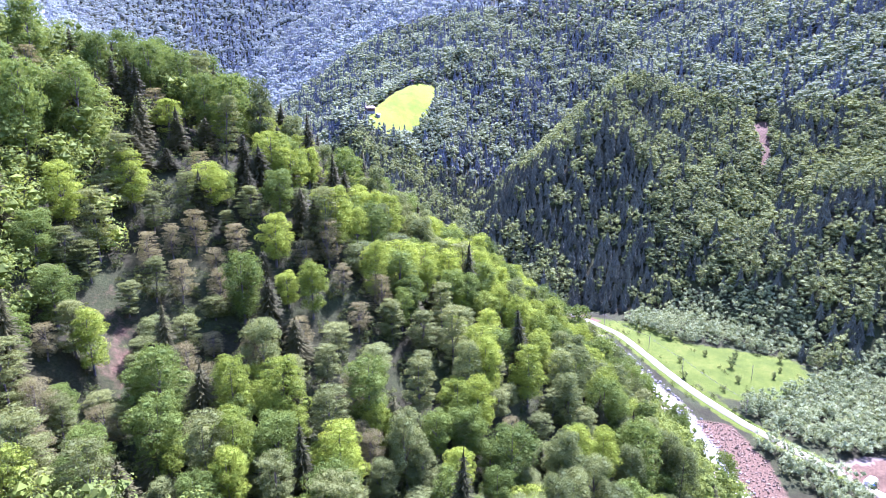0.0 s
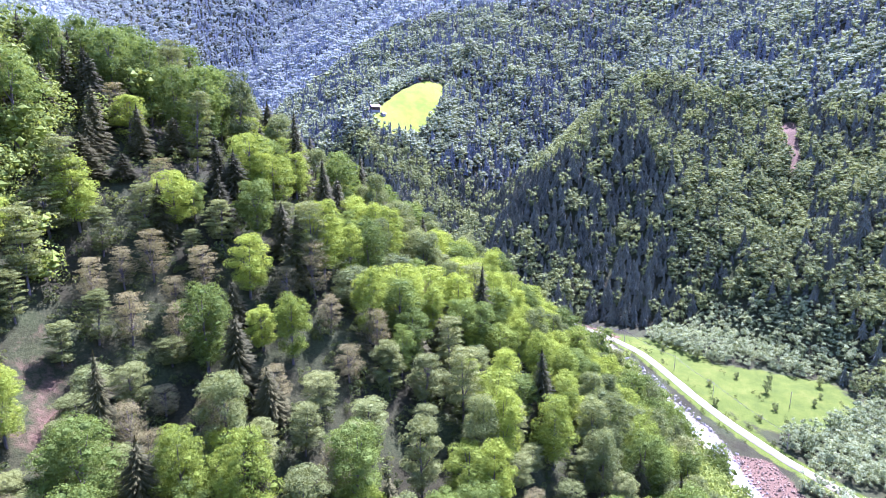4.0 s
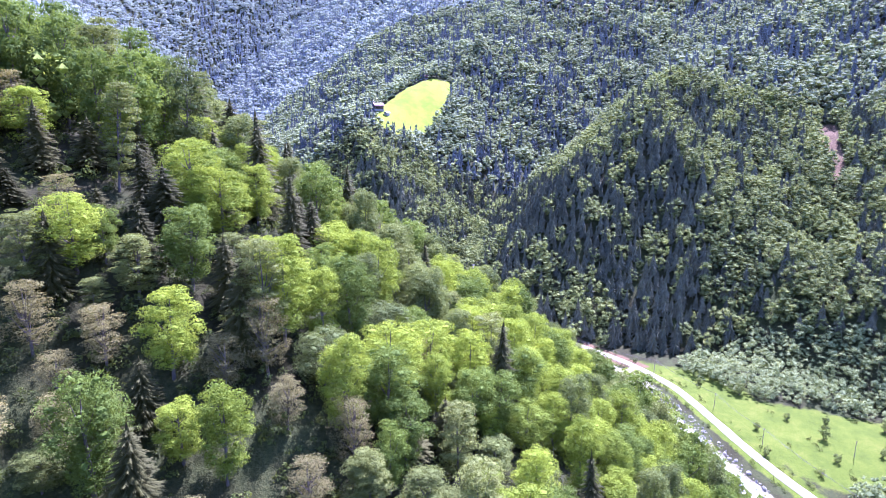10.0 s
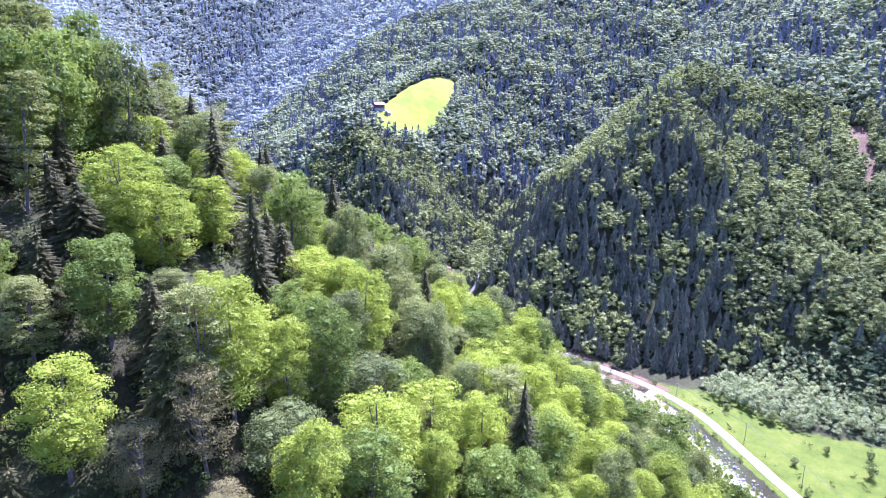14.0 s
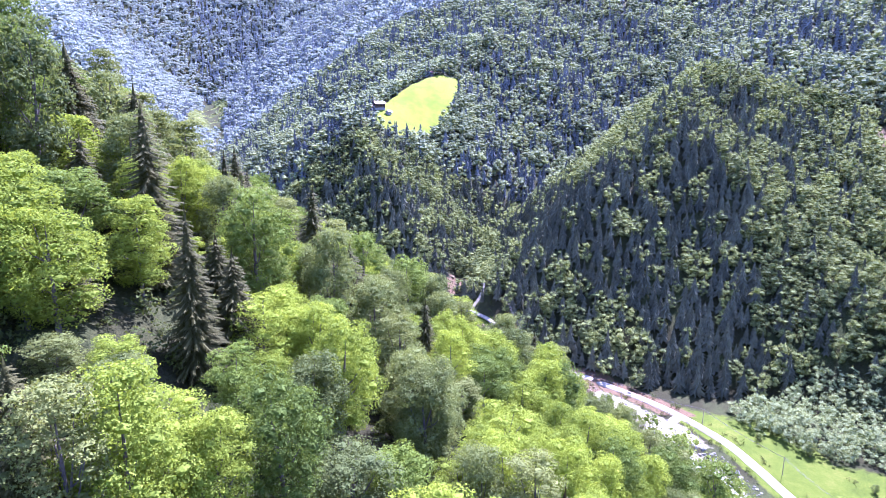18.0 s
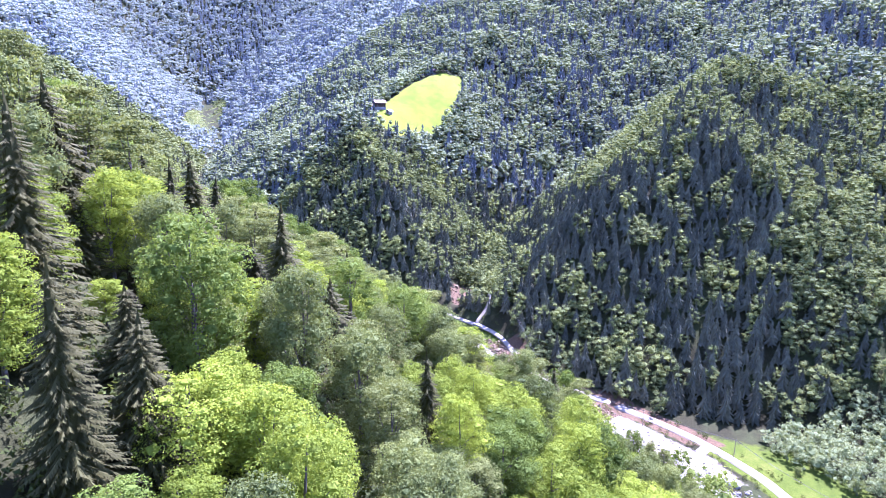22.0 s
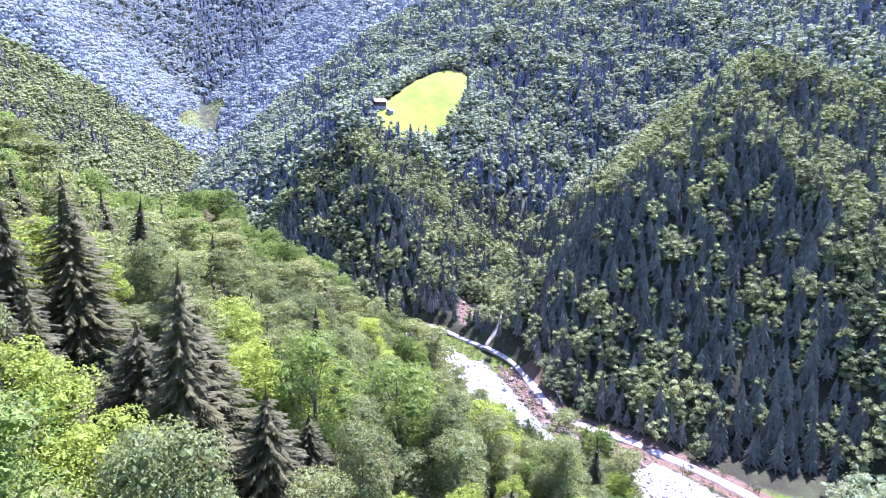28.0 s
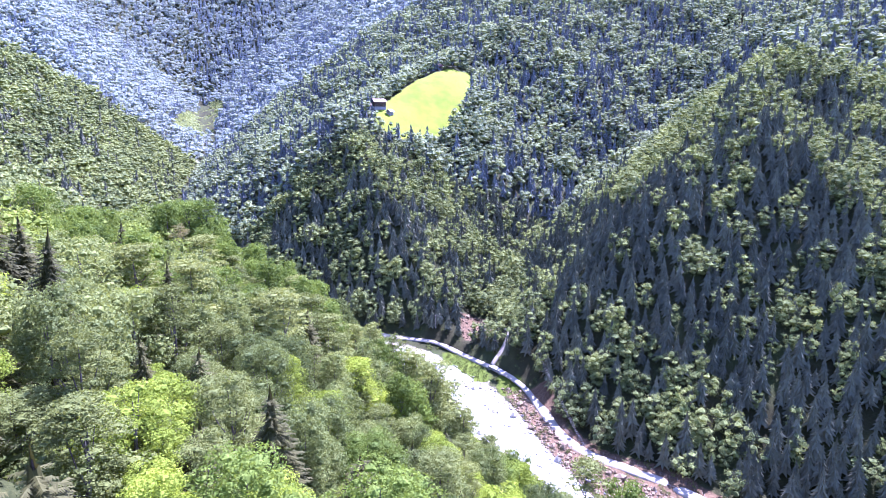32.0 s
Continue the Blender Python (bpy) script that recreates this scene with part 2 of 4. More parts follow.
def ground(x, y):
    x = np.asarray(x, float); y = np.asarray(y, float)
    bank, e, zr = banks(x, y, RIVER)
    roof = np.full(x.shape, -200.0)
    for nodes, fall in CRESTS.values():
        ridge = np.full(x.shape, -400.0)
        for a, b in zip(nodes[:-1], nodes[1:]):
            dc, _, (zc,) = along(x, y, [a, b])
            ridge = np.maximum(ridge, zc - fall * (np.sqrt(dc * dc + 144) - 12))
        roof = smooth_max(ridge, roof, 22)
    h = -smooth_max(-bank, -roof, 25)
    for row, heights in enumerate(SWELL):
        for place, swell in enumerate(heights):
            h = h + swell * np.exp(-((x + 140 - 40 * place) ** 2 + (y - 80 - 40 * row) ** 2) / 2592)
    for line in (BROOK, HOLLOW):
        h = -smooth_max(-h, -banks(x, y, line)[0], 6)
    wild = np.clip(e / 60, 0, 1)
    h = h + wild * (ripple(x, y, 120, 3) * 5 + ripple(x, y, 38, 4) * 1.6)
    return np.maximum(h, zr - 1)


def inside(x, y, poly):
    """Signed distance into a polygon: positive inside."""
    x, y = np.asarray(x, float), np.asarray(y, float)
    odd, near = np.zeros(x.shape, bool), np.full(x.shape, 1e9)
    for (ax, ay), (bx, by) in zip(poly, poly[1:] + poly[:1]):
        u = np.clip(((x - ax) * (bx - ax) + (y - ay) * (by - ay)) / ((bx - ax) ** 2 + (by - ay) ** 2), 0, 1)
        near = np.minimum(near, np.hypot(x - ax - u * (bx - ax), y - ay - u * (by - ay)))
        odd ^= ((ay > y) != (by > y)) & (x < (bx - ax) * (y - ay) / (by - ay + 1e-12) + ax)
    return np.where(odd, near, -near)


ROADLINE = [(262, 150), (215, 215), (196, 243), (176, 268), (159, 298), (142, 337), (132, 378), (124, 408), (110, 432), (88, 454), (66, 469), (44, 480), (32, 498), (27, 521), (20, 540),
            (4, 562), (-18, 586), (-42, 599), (-72, 606), (-110, 632), (-180, 686), (-262, 790)]
TRACK = [(4, 562), (11, 569), (15, 577), (13, 586)]
RAMP = [(110, 432), (102, 424), (96, 412), (95, 396)]
HAYFIELD = [(-92, 776), (-72, 778), (-44, 806), (-24, 840), (-8, 925), (-14, 944), (-38, 930), (-62, 900), (-84, 858), (-98, 815)]
PASTURE = [(112, 440), (150, 428), (166, 394), (192, 386), (226, 372), (226, 340), (190, 318), (160, 322), (142, 350), (126, 404)]
SANDFLAT = [(48, 465), (67, 463), (91, 437), (107, 422), (114, 404), (98, 402), (79, 413), (62, 433), (42, 443)]
# the water's own line and half width
WATERLINE = [(150, 180, 2.5), (130, 240, 3), (132, 285, 3), (127, 315, 3.5), (117, 345, 3.5), (110, 368, 3.5), (98, 388, 3.5), (70, 410, 4), (45, 432, 5.5), (26, 457, 9), (12, 482, 11), (-1, 510, 14),
             (-18, 540, 15), (-42, 570, 12), (-62, 584, 8), (-110, 618, 3), (-185, 668, 2.5), (-280, 765, 2.5)]
ISLAND = [(-24, 584), (-9, 573), (3, 555), (0, 544), (-12, 546), (-24, 562)]
GREENBANK = [(6, 554), (18, 544), (20, 532), (7, 532)]
RUBBLE = [(8, 540), (24, 532), (28, 511), (34, 490), (50, 473), (76, 454), (60, 446), (44, 440), (35, 462), (26, 484), (14, 518)]
SLIP = [(-16, 618), (0, 622), (8, 596), (-12, 590)]
NEARSLIP = [(-92, 150), (-78, 128), (-70, 134), (-78, 150), (-86, 160)]
REDSCAR = [(322, 645), (331, 636), (318, 606), (312, 585), (294, 560), (290, 562), (304, 592), (310, 615)]
LOWSLIP = [(-262, 748), (-238, 742), (-250, 770), (-268, 776)]
DIRT = [(185, 262), (222, 270), (235, 235), (190, 225)]
RIVERSIDE = [(136, 300), (152, 296), (156, 262), (150, 225), (134, 225), (136, 262)]
CLEARING = [(95, 640), (120, 690), (150, 716), (176, 726), (160, 690), (128, 650)]
FARCLEAR = [(-523, 1274), (-640, 1600), (-676, 1800), (-600, 1720), (-506, 1360)]


def zones(x, y):
    """How far each kind of open ground reaches, nought to one."""
    def soft(poly, width):
        return np.clip(inside(x, y, poly) / width * 0.5 + 0.5, 0, 1)

    d, side, (zr, wl, wr, _, _) = along(x, y, RIVER)
    d2 = along(x, y, [(a, b) for a, b in ROADLINE])[0]
    away_from, _, (half,) = along(x, y, WATERLINE)
    bed = np.clip((half + 3.5 - away_from) / 5 * 0.5 + 0.5, 0, 1) * (x > -130)
    gravel = np.clip(np.maximum.reduce([bed, soft(SANDFLAT, 6), 0.9 * soft(DIRT, 6)]), 0, 1)
    gully = np.clip((2.0 - along(x, y, BROOK)[0]) / 6 + 0.5, 0, 1) * (y > 1020) * 0.35
    return {
        "grass": np.maximum.reduce([soft(PASTURE, 10), soft(ISLAND, 4), soft(GREENBANK, 4), np.clip((9 - d2) / 6, 0, 0.8) * (y < 428), 0.55 * soft(CLEARING, 12), 0.3 * soft(FARCLEAR, 60)]),
        "hay": soft(HAYFIELD, 5),
        "gravel": np.maximum(np.where(inside(x, y, ISLAND) > 0, 0, gravel), gully),
        "red": np.maximum.reduce([np.clip((10 - d2) / 5, 0, 0.85) * (y > 432) * (y < 535) * (x > 15), 0.8 * soft(RUBBLE, 5), soft(SLIP, 5), soft(REDSCAR, 5), soft(LOWSLIP, 8), 0.62 * soft(NEARSLIP, 7), soft(RIVERSIDE, 5), 0.8 * soft(DIRT, 8)]),
        "snow": np.clip((np.hypot(x + 905, y - 1460) < 90) * 1.0, 0, 1),
    }


def link_mesh(name, verts, faces, material, parent=None, label="", tone=None):
    """A mesh object from arrays of corners and triangles or quads."""
    me = bpy.data.meshes.new(name)
    verts, faces = np.asarray(verts, np.float32), np.asarray(faces, np.int32)
    k = faces.shape[1]
    me.vertices.add(len(verts))
    me.vertices.foreach_set("co", verts.ravel())
    me.loops.add(faces.size)
    me.loops.foreach_set("vertex_index", faces.ravel())
    me.polygons.add(len(faces))
    me.polygons.foreach_set("loop_start", np.arange(0, faces.size, k, dtype=np.int32))
    if tone is not None:
        me.attributes.new("tone", "FLOAT", "POINT").data.foreach_set("value", np.asarray(tone, np.float32))
    me.update(calc_edges=True)
    me.shade_flat()
    me.materials.append(material)
    ob = new(name, me)
    if parent:
        ob.parent = parent
    if label:
        ob["label"] = label
    return ob


def spread(lo, hi, step, low_end, high_end):
    """Evenly spaced marks from lo to hi, with widening steps beyond."""
    mid = list(np.arange(lo, hi + step, step))
    s, v = step, mid[-1]
    while v < high_end:
        s *= 1.05
        v += s
        mid.append(v)
    s, v = step, mid[0]
    low = []
    while v > low_end:
        s *= 1.07
        v -= s
        low.append(v)
    return np.array(low[::-1] + mid)


def land():
    xs, ys = spread(-130, 235, 3.0, -3600, 3600), spread(205, 640, 3.0, -2400, 4200)
    gx, gy = np.meshgrid(xs, ys)
    z = ground(gx, gy)
    verts = np.stack([gx, gy, z], -1).reshape(-1, 3)
    i = np.arange(len(xs) * len(ys)).reshape(len(ys), len(xs))
    faces = np.stack([i[:-1, :-1], i[:-1, 1:], i[1:, 1:], i[1:, :-1]], -1).reshape(-1, 4)
    ob = link_mesh("ground", verts, faces, GROUND)
    for name, value in zones(gx.ravel(), gy.ravel()).items():
        ob.data.attributes.new(name, "FLOAT", "POINT").data.foreach_set("value", value.astype(np.float32))
    ob.data.polygons.foreach_set("use_smooth", np.ones(len(faces), bool))
    return tagged(ob, "steep forest floor, pasture, gravel flats and scree", "ground", kind="structure")


land()


def resample(line, step):
    pts = [Vector(p[:2]) for p in line]
    for _ in range(2):
        cut = [pts[0]]
        for a, b in zip(pts[:-1], pts[1:]):
            cut += [a.lerp(b, 0.25), a.lerp(b, 0.75)]
        pts = cut + [pts[-1]]
    out = [pts[0]]
    for a, b in zip(pts[:-1], pts[1:]):
        n = max(1, int((b - a).length / step))
        out += [a.lerp(b, (i + 1) / n) for i in range(n)]
    return np.array(out)


def ribbon(name, line, half, lift, material, step=3.0, crown=0.0, wobble=0.0, flat=True, narrow=None):
    """A strip laid along a line on the ground: five points across, its edges turned down into the ground."""
    p = resample(line, step)
    tangent = np.gradient(p, axis=0)
    tangent /= np.linalg.norm(tangent, axis=1)[:, None] + 1e-9
    side = np.stack([-tangent[:, 1], tangent[:, 0]], 1)
    mid = ground(p[:, 0], p[:, 1])
    kernel = np.ones(5) / 5
    mid = np.convolve(np.pad(mid, 2, mode="edge"), kernel, "valid")
    rows = []
    for k, (u, drop) in enumerate(((-1.15, -0.9), (-1, 0), (-0.4, crown), (0.4, crown), (1, 0), (1.15, -0.9))):
        w = half * (1 + wobble * ripple(p[:, 0], p[:, 1], 17, 20 + (u > 0))) * (narrow(p) if narrow else 1)
        q = p + side * (u * w)[:, None]
        z = mid if flat else np.maximum(ground(q[:, 0], q[:, 1]), mid - 0.4)
        rows.append(np.column_stack([q, z + lift + drop]))
    verts = np.stack(rows, 1).reshape(-1, 3)
    i = np.arange(len(verts)).reshape(len(p), 6)
    faces = np.stack([i[:-1, :-1], i[:-1, 1:], i[1:, 1:], i[1:, :-1]], -1).reshape(-1, 4)[:, ::-1]
    ob = link_mesh(name, verts, faces, material)
    ob.data.polygons.foreach_set("use_smooth", np.ones(len(faces), bool))
    return ob


tagged(ribbon("road", ROADLINE, 2.5, 0.3, ROAD, crown=0.06, wobble=0.08), "pale unpaved valley road of rolled gravel", "road", kind="structure")
tagged(ribbon("road_track", TRACK, 1.2, 0.46, ROAD, wobble=0.1), "narrow gravel track leading up a side ravine", "road", kind="structure")
tagged(ribbon("road_ramp", RAMP, 2.2, 0.46, ROAD, wobble=0.1), "short gravel ramp down to the river flats", "road", kind="structure")


def river_width(p):
    """Wide and braided by the bridge, narrow above and below it."""
    return along(p[:, 0], p[:, 1], WATERLINE)[2][0]


tagged(ribbon("water", WATERLINE, 1.0, 0.35, WATER, wobble=0.16, narrow=river_width), "milky white mountain river rushing over stones", "river", kind="structure")


# ---- plants ----
def tube(points, radii, sides=6):
    """A round limb through points; returns corners and quads."""
    pts = [Vector(p) for p in points]
    verts, faces = [], []
    for i, (p, r) in enumerate(zip(pts, radii)):
        ahead = (pts[min(i + 1, len(pts) - 1)] - pts[max(i - 1, 0)]).normalized()
        a = ahead.orthogonal().normalized()
        b = ahead.cross(a)
        verts += [tuple(p + (a * math.cos(6.2832 * k / sides) + b * math.sin(6.2832 * k / sides)) * r) for k in range(sides)]
        if i:
            o = (i - 1) * sides
            faces += [(o + k, o + (k + 1) % sides, o + sides + (k + 1) % sides, o + sides + k) for k in range(sides)]
    return verts, faces


def join(pieces):
    verts, faces = [], []
    for v, f in pieces:
        o = len(verts)
        verts += v
        faces += [tuple(i + o for i in q) for q in f]
    return verts, faces


def sprays(rng, at, facing, size, ruffle=0.55):
    """One triangular leaf spray at each place, roughly facing outwards."""
    n = len(at)
    nor = facing + rng.normal(0, ruffle, (n, 3))
    nor /= np.linalg.norm(nor, axis=1)[:, None] + 1e-9
    a = np.cross(nor, rng.normal(0, 1, (n, 3)))
    a /= np.linalg.norm(a, axis=1)[:, None] + 1e-9
    b = np.cross(nor, a)
    verts = []
    for k in range(3):
        turn = 2.0944 * k + rng.uniform(-0.5, 0.5, n)
        r = size * rng.uniform(0.55, 1.25, n)
        verts.append(at + a * (np.cos(turn) * r)[:, None] + b * (np.sin(turn) * r)[:, None])
    return np.stack(verts, 1).reshape(-1, 3), np.arange(3 * n).reshape(-1, 3)


def merge(a, b):
    return np.concatenate([a[0], b[0]]), np.concatenate([a[1], b[1] + len(a[0])])


def blob_template():
    bm = bmesh.new()
    bmesh.ops.create_icosphere(bm, subdivisions=1, radius=1)
    v, f = np.array([p.co[:] for p in bm.verts]), np.array([[q.index for q in p.verts] for p in bm.faces])
    bm.free()
    return v, f


BLOB = blob_template()


OCTA = (np.array([(1, 0, 0), (-1, 0, 0), (0, 1, 0), (0, -1, 0), (0, 0, 1), (0, 0, -1)], float), np.array([(0, 2, 4), (2, 1, 4), (1, 3, 4), (3, 0, 4), (2, 0, 5), (1, 2, 5), (3, 1, 5), (0, 3, 5)]))


def blob(rng, rough, shape=BLOB):
    """A closed uneven lump of a few facets: the dense inside of a spray of foliage."""
    return shape[0] * rng.uniform(1 - rough, 1 + rough, len(shape[0]))[:, None], shape[1]


def broad_crown(rng, height, radius, base, lobes, leaves, size, flat=1.0, top=0.55, core=0.0, ruffle=0.55, lobe=(0.2, 0.4), shape=BLOB):
    """A crown of uneven lobes; leaf sprays lie over the lobes with gaps between."""
    u = np.sort(rng.uniform(0.0, 1.0, lobes))
    z = base + (height - base) * (0.08 + 0.84 * u)
    reach = radius * np.where(u < top, 0.55 + 0.45 * u / top, np.sqrt(np.clip(1 - ((u - top) / (1.06 - top)) ** 2, 0.02, 1)))
    turn = np.arange(lobes) * 2.39996 + rng.uniform(-0.6, 0.6, lobes)
    out = reach * np.sqrt(rng.uniform(0.12, 1.0, lobes)) * 0.82
    mid = np.stack([np.cos(turn) * out, np.sin(turn) * out, z], 1)
    rad = radius * rng.uniform(*lobe, lobes)
    pick = rng.choice(lobes, leaves, p=rad ** 2 / (rad ** 2).sum())
    d = rng.normal(0, 1, (leaves, 3))
    d[:, 2] += 0.35
    d /= np.linalg.norm(d, axis=1)[:, None]
    at = mid[pick] + d * (rad[pick] * rng.uniform(0.74, 1.08, leaves))[:, None] * np.array([1.15, 1.15, flat])
    face = d * np.array([1, 1, 1.0 / flat]) + np.array([0, 0, 0.25 / flat])
    face /= np.linalg.norm(face, axis=1)[:, None]
    crown = sprays(rng, at, face, size, ruffle)
    for k in range(lobes if core else 0):
        v, f = blob(rng, 0.3, shape)
        crown = merge(crown, (v * rad[k] * core * np.array([1.15, 1.15, flat]) + mid[k], f))
    return crown[0], crown[1], mid


def broad_trunk(rng, height, girth, mid, limbs):
    bend = rng.uniform(-0.5, 0.5, 2)
    spine = [(0, 0, -1.5), (0, 0, 0), (bend[0] * 0.4, bend[1] * 0.4, height * 0.3), (bend[0], bend[1], height * 0.6), (bend[0] * 0.8, bend[1] * 0.8, height * 0.86)]
    pieces = [tube(spine, [girth * 1.5, girth * 1.15, girth * 0.85, girth * 0.5, girth * 0.15])]
    for m in mid[rng.choice(len(mid), limbs, replace=False)]:
        start = Vector((bend[0] * 0.6, bend[1] * 0.6, max(height * 0.2, m[2] * rng.uniform(0.45, 0.75))))
        end = Vector(m)
        knee = start.lerp(end, 0.5) + Vector((0, 0, -0.06 * height * rng.uniform(0, 1)))
        pieces.append(tube([start, knee, end], [girth * 0.45, girth * 0.28, girth * 0.08], 5))
    return join(pieces)


def spruce_crown(rng, height, radius, base, boughs, pieces, size, power=0.75, sag=0.35, dense=0.2):
    """Drooping boughs winding up the stem, each a feather of hanging twigs, round a dense inner cone."""
    u = np.sort(1 - (1 - rng.uniform(0, 0.985, boughs)) ** 0.66)
    turn = np.arange(boughs) * 2.39996 + rng.uniform(-0.4, 0.4, boughs)
    far = (radius * (1 - u) ** power + 0.25) * rng.uniform(0.62, 1.12, boughs)
    z = base + (height - base) * u + 0.2 * far
    c, s = np.cos(turn), np.sin(turn)
    fall = far * rng.uniform(0.7 * sag, 1.4 * sag, boughs)

    def spot(a):
        return np.stack([c * far * a, s * far * a, z - fall * a ** 1.5 + 0.10 * far * a ** 4], 1)

    verts = []
    for q in range(pieces):
        a, b = 0.14 + 0.86 * q / pieces, 0.14 + 0.86 * (q + 1.25) / pieces
        for side in (1, -1):
            w = size * (0.5 * radius + 0.5 * far) * (1.1 - 0.6 * a) * rng.uniform(0.5, 1.3, boughs)
            drop = w * rng.uniform(0.45, 1.0, boughs)
            mid = spot(min(1.1, b + 0.5 / pieces))
            tip = mid + np.stack([-s * w * side, c * w * side, -drop], 1)
            verts += [spot(a), spot(min(1.05, b)), tip]
    tris = np.stack(verts, 1).reshape(-1, 3)
    ring = np.arange(9) * 0.6981
    levels = (0.0, 0.16, 0.34, 0.54, 0.76, 0.95)
    inner = []
    for k, h in enumerate(levels):
        reach = radius * (1 - h) ** power * dense * rng.uniform(0.7, 1.25, 9)
        inner.append(np.column_stack([np.cos(ring + 0.3 * k) * reach, np.sin(ring + 0.3 * k) * reach, base + (height - base) * h - 0.12 * reach + rng.uniform(-0.3, 0.3, 9)]))
    cone = [q for i in range(len(levels) - 1) for k in range(9) for q in ((9 * i + k, 9 * i + (k + 1) % 9, 9 * i + 9 + k), (9 * i + (k + 1) % 9, 9 * i + 9 + (k + 1) % 9, 9 * i + 9 + k))]
    tip = np.array([(0.16, 0, height - 1.1), (-0.11, 0.13, height - 1.1), (0, 0, height + 0.5), (-0.11, -0.13, height - 1.1), (0.16, 0.05, height - 1.1), (0, 0, height + 0.5)])
    tris = np.concatenate([tris, tip])
    return merge((tris, np.arange(len(tris)).reshape(-1, 3)), (np.concatenate(inner), np.array(cone)))


def tiered_spruce(rng, height, radius, tiers, points):
    """A spruce of the far woods: ragged skirts of drooping boughs one above the other, each bough a folded blade with a lit back."""
    verts, faces = [], []
    for k in range(tiers):
        u = (k / tiers) ** 0.9
        low = height * (0.02 + 0.86 * u)
        reach = radius * (1 - u) ** 0.72 * rng.uniform(0.9, 1.1)
        top = low + reach * rng.uniform(0.75, 0.95) + height * 0.05
        o = len(verts)
        verts.append((rng.uniform(-0.1, 0.1), rng.uniform(-0.1, 0.1), min(top, height) if k < tiers - 1 else height))
        spin = rng.uniform(0, 6.283)
        for i in range(2 * points):
            a = spin + math.pi * i / points + rng.uniform(-0.22, 0.22)
            r = reach * (rng.uniform(0.72, 1.3) if i % 2 == 0 else rng.uniform(0.3, 0.55))
            verts.append((math.cos(a) * r, math.sin(a) * r, low + (rng.uniform(-0.06, 0.03) * height if i % 2 == 0 else rng.uniform(0.2, 0.35) * reach)))
        faces += [(o, o + 1 + i, o + 1 + (i + 1) % (2 * points)) for i in range(2 * points)]
    return np.array(verts), np.array(faces)


def plant(name, label, category, group, trunk, crown, bark, leaf, trunk_label="", crown_label=""):
    """A tree with its trunk and crown, kept below the land until it is copied to its place."""
    root = tagged(new(name), label, category, group)
    root.empty_display_size = 1.0
    root["tall"] = float(np.max(np.asarray(crown[0])[:, 2]))
    link_mesh("trunk", trunk[0], trunk[1], bark, root, trunk_label)
    link_mesh("crown", crown[0], crown[1], leaf, root, crown_label)
    return root


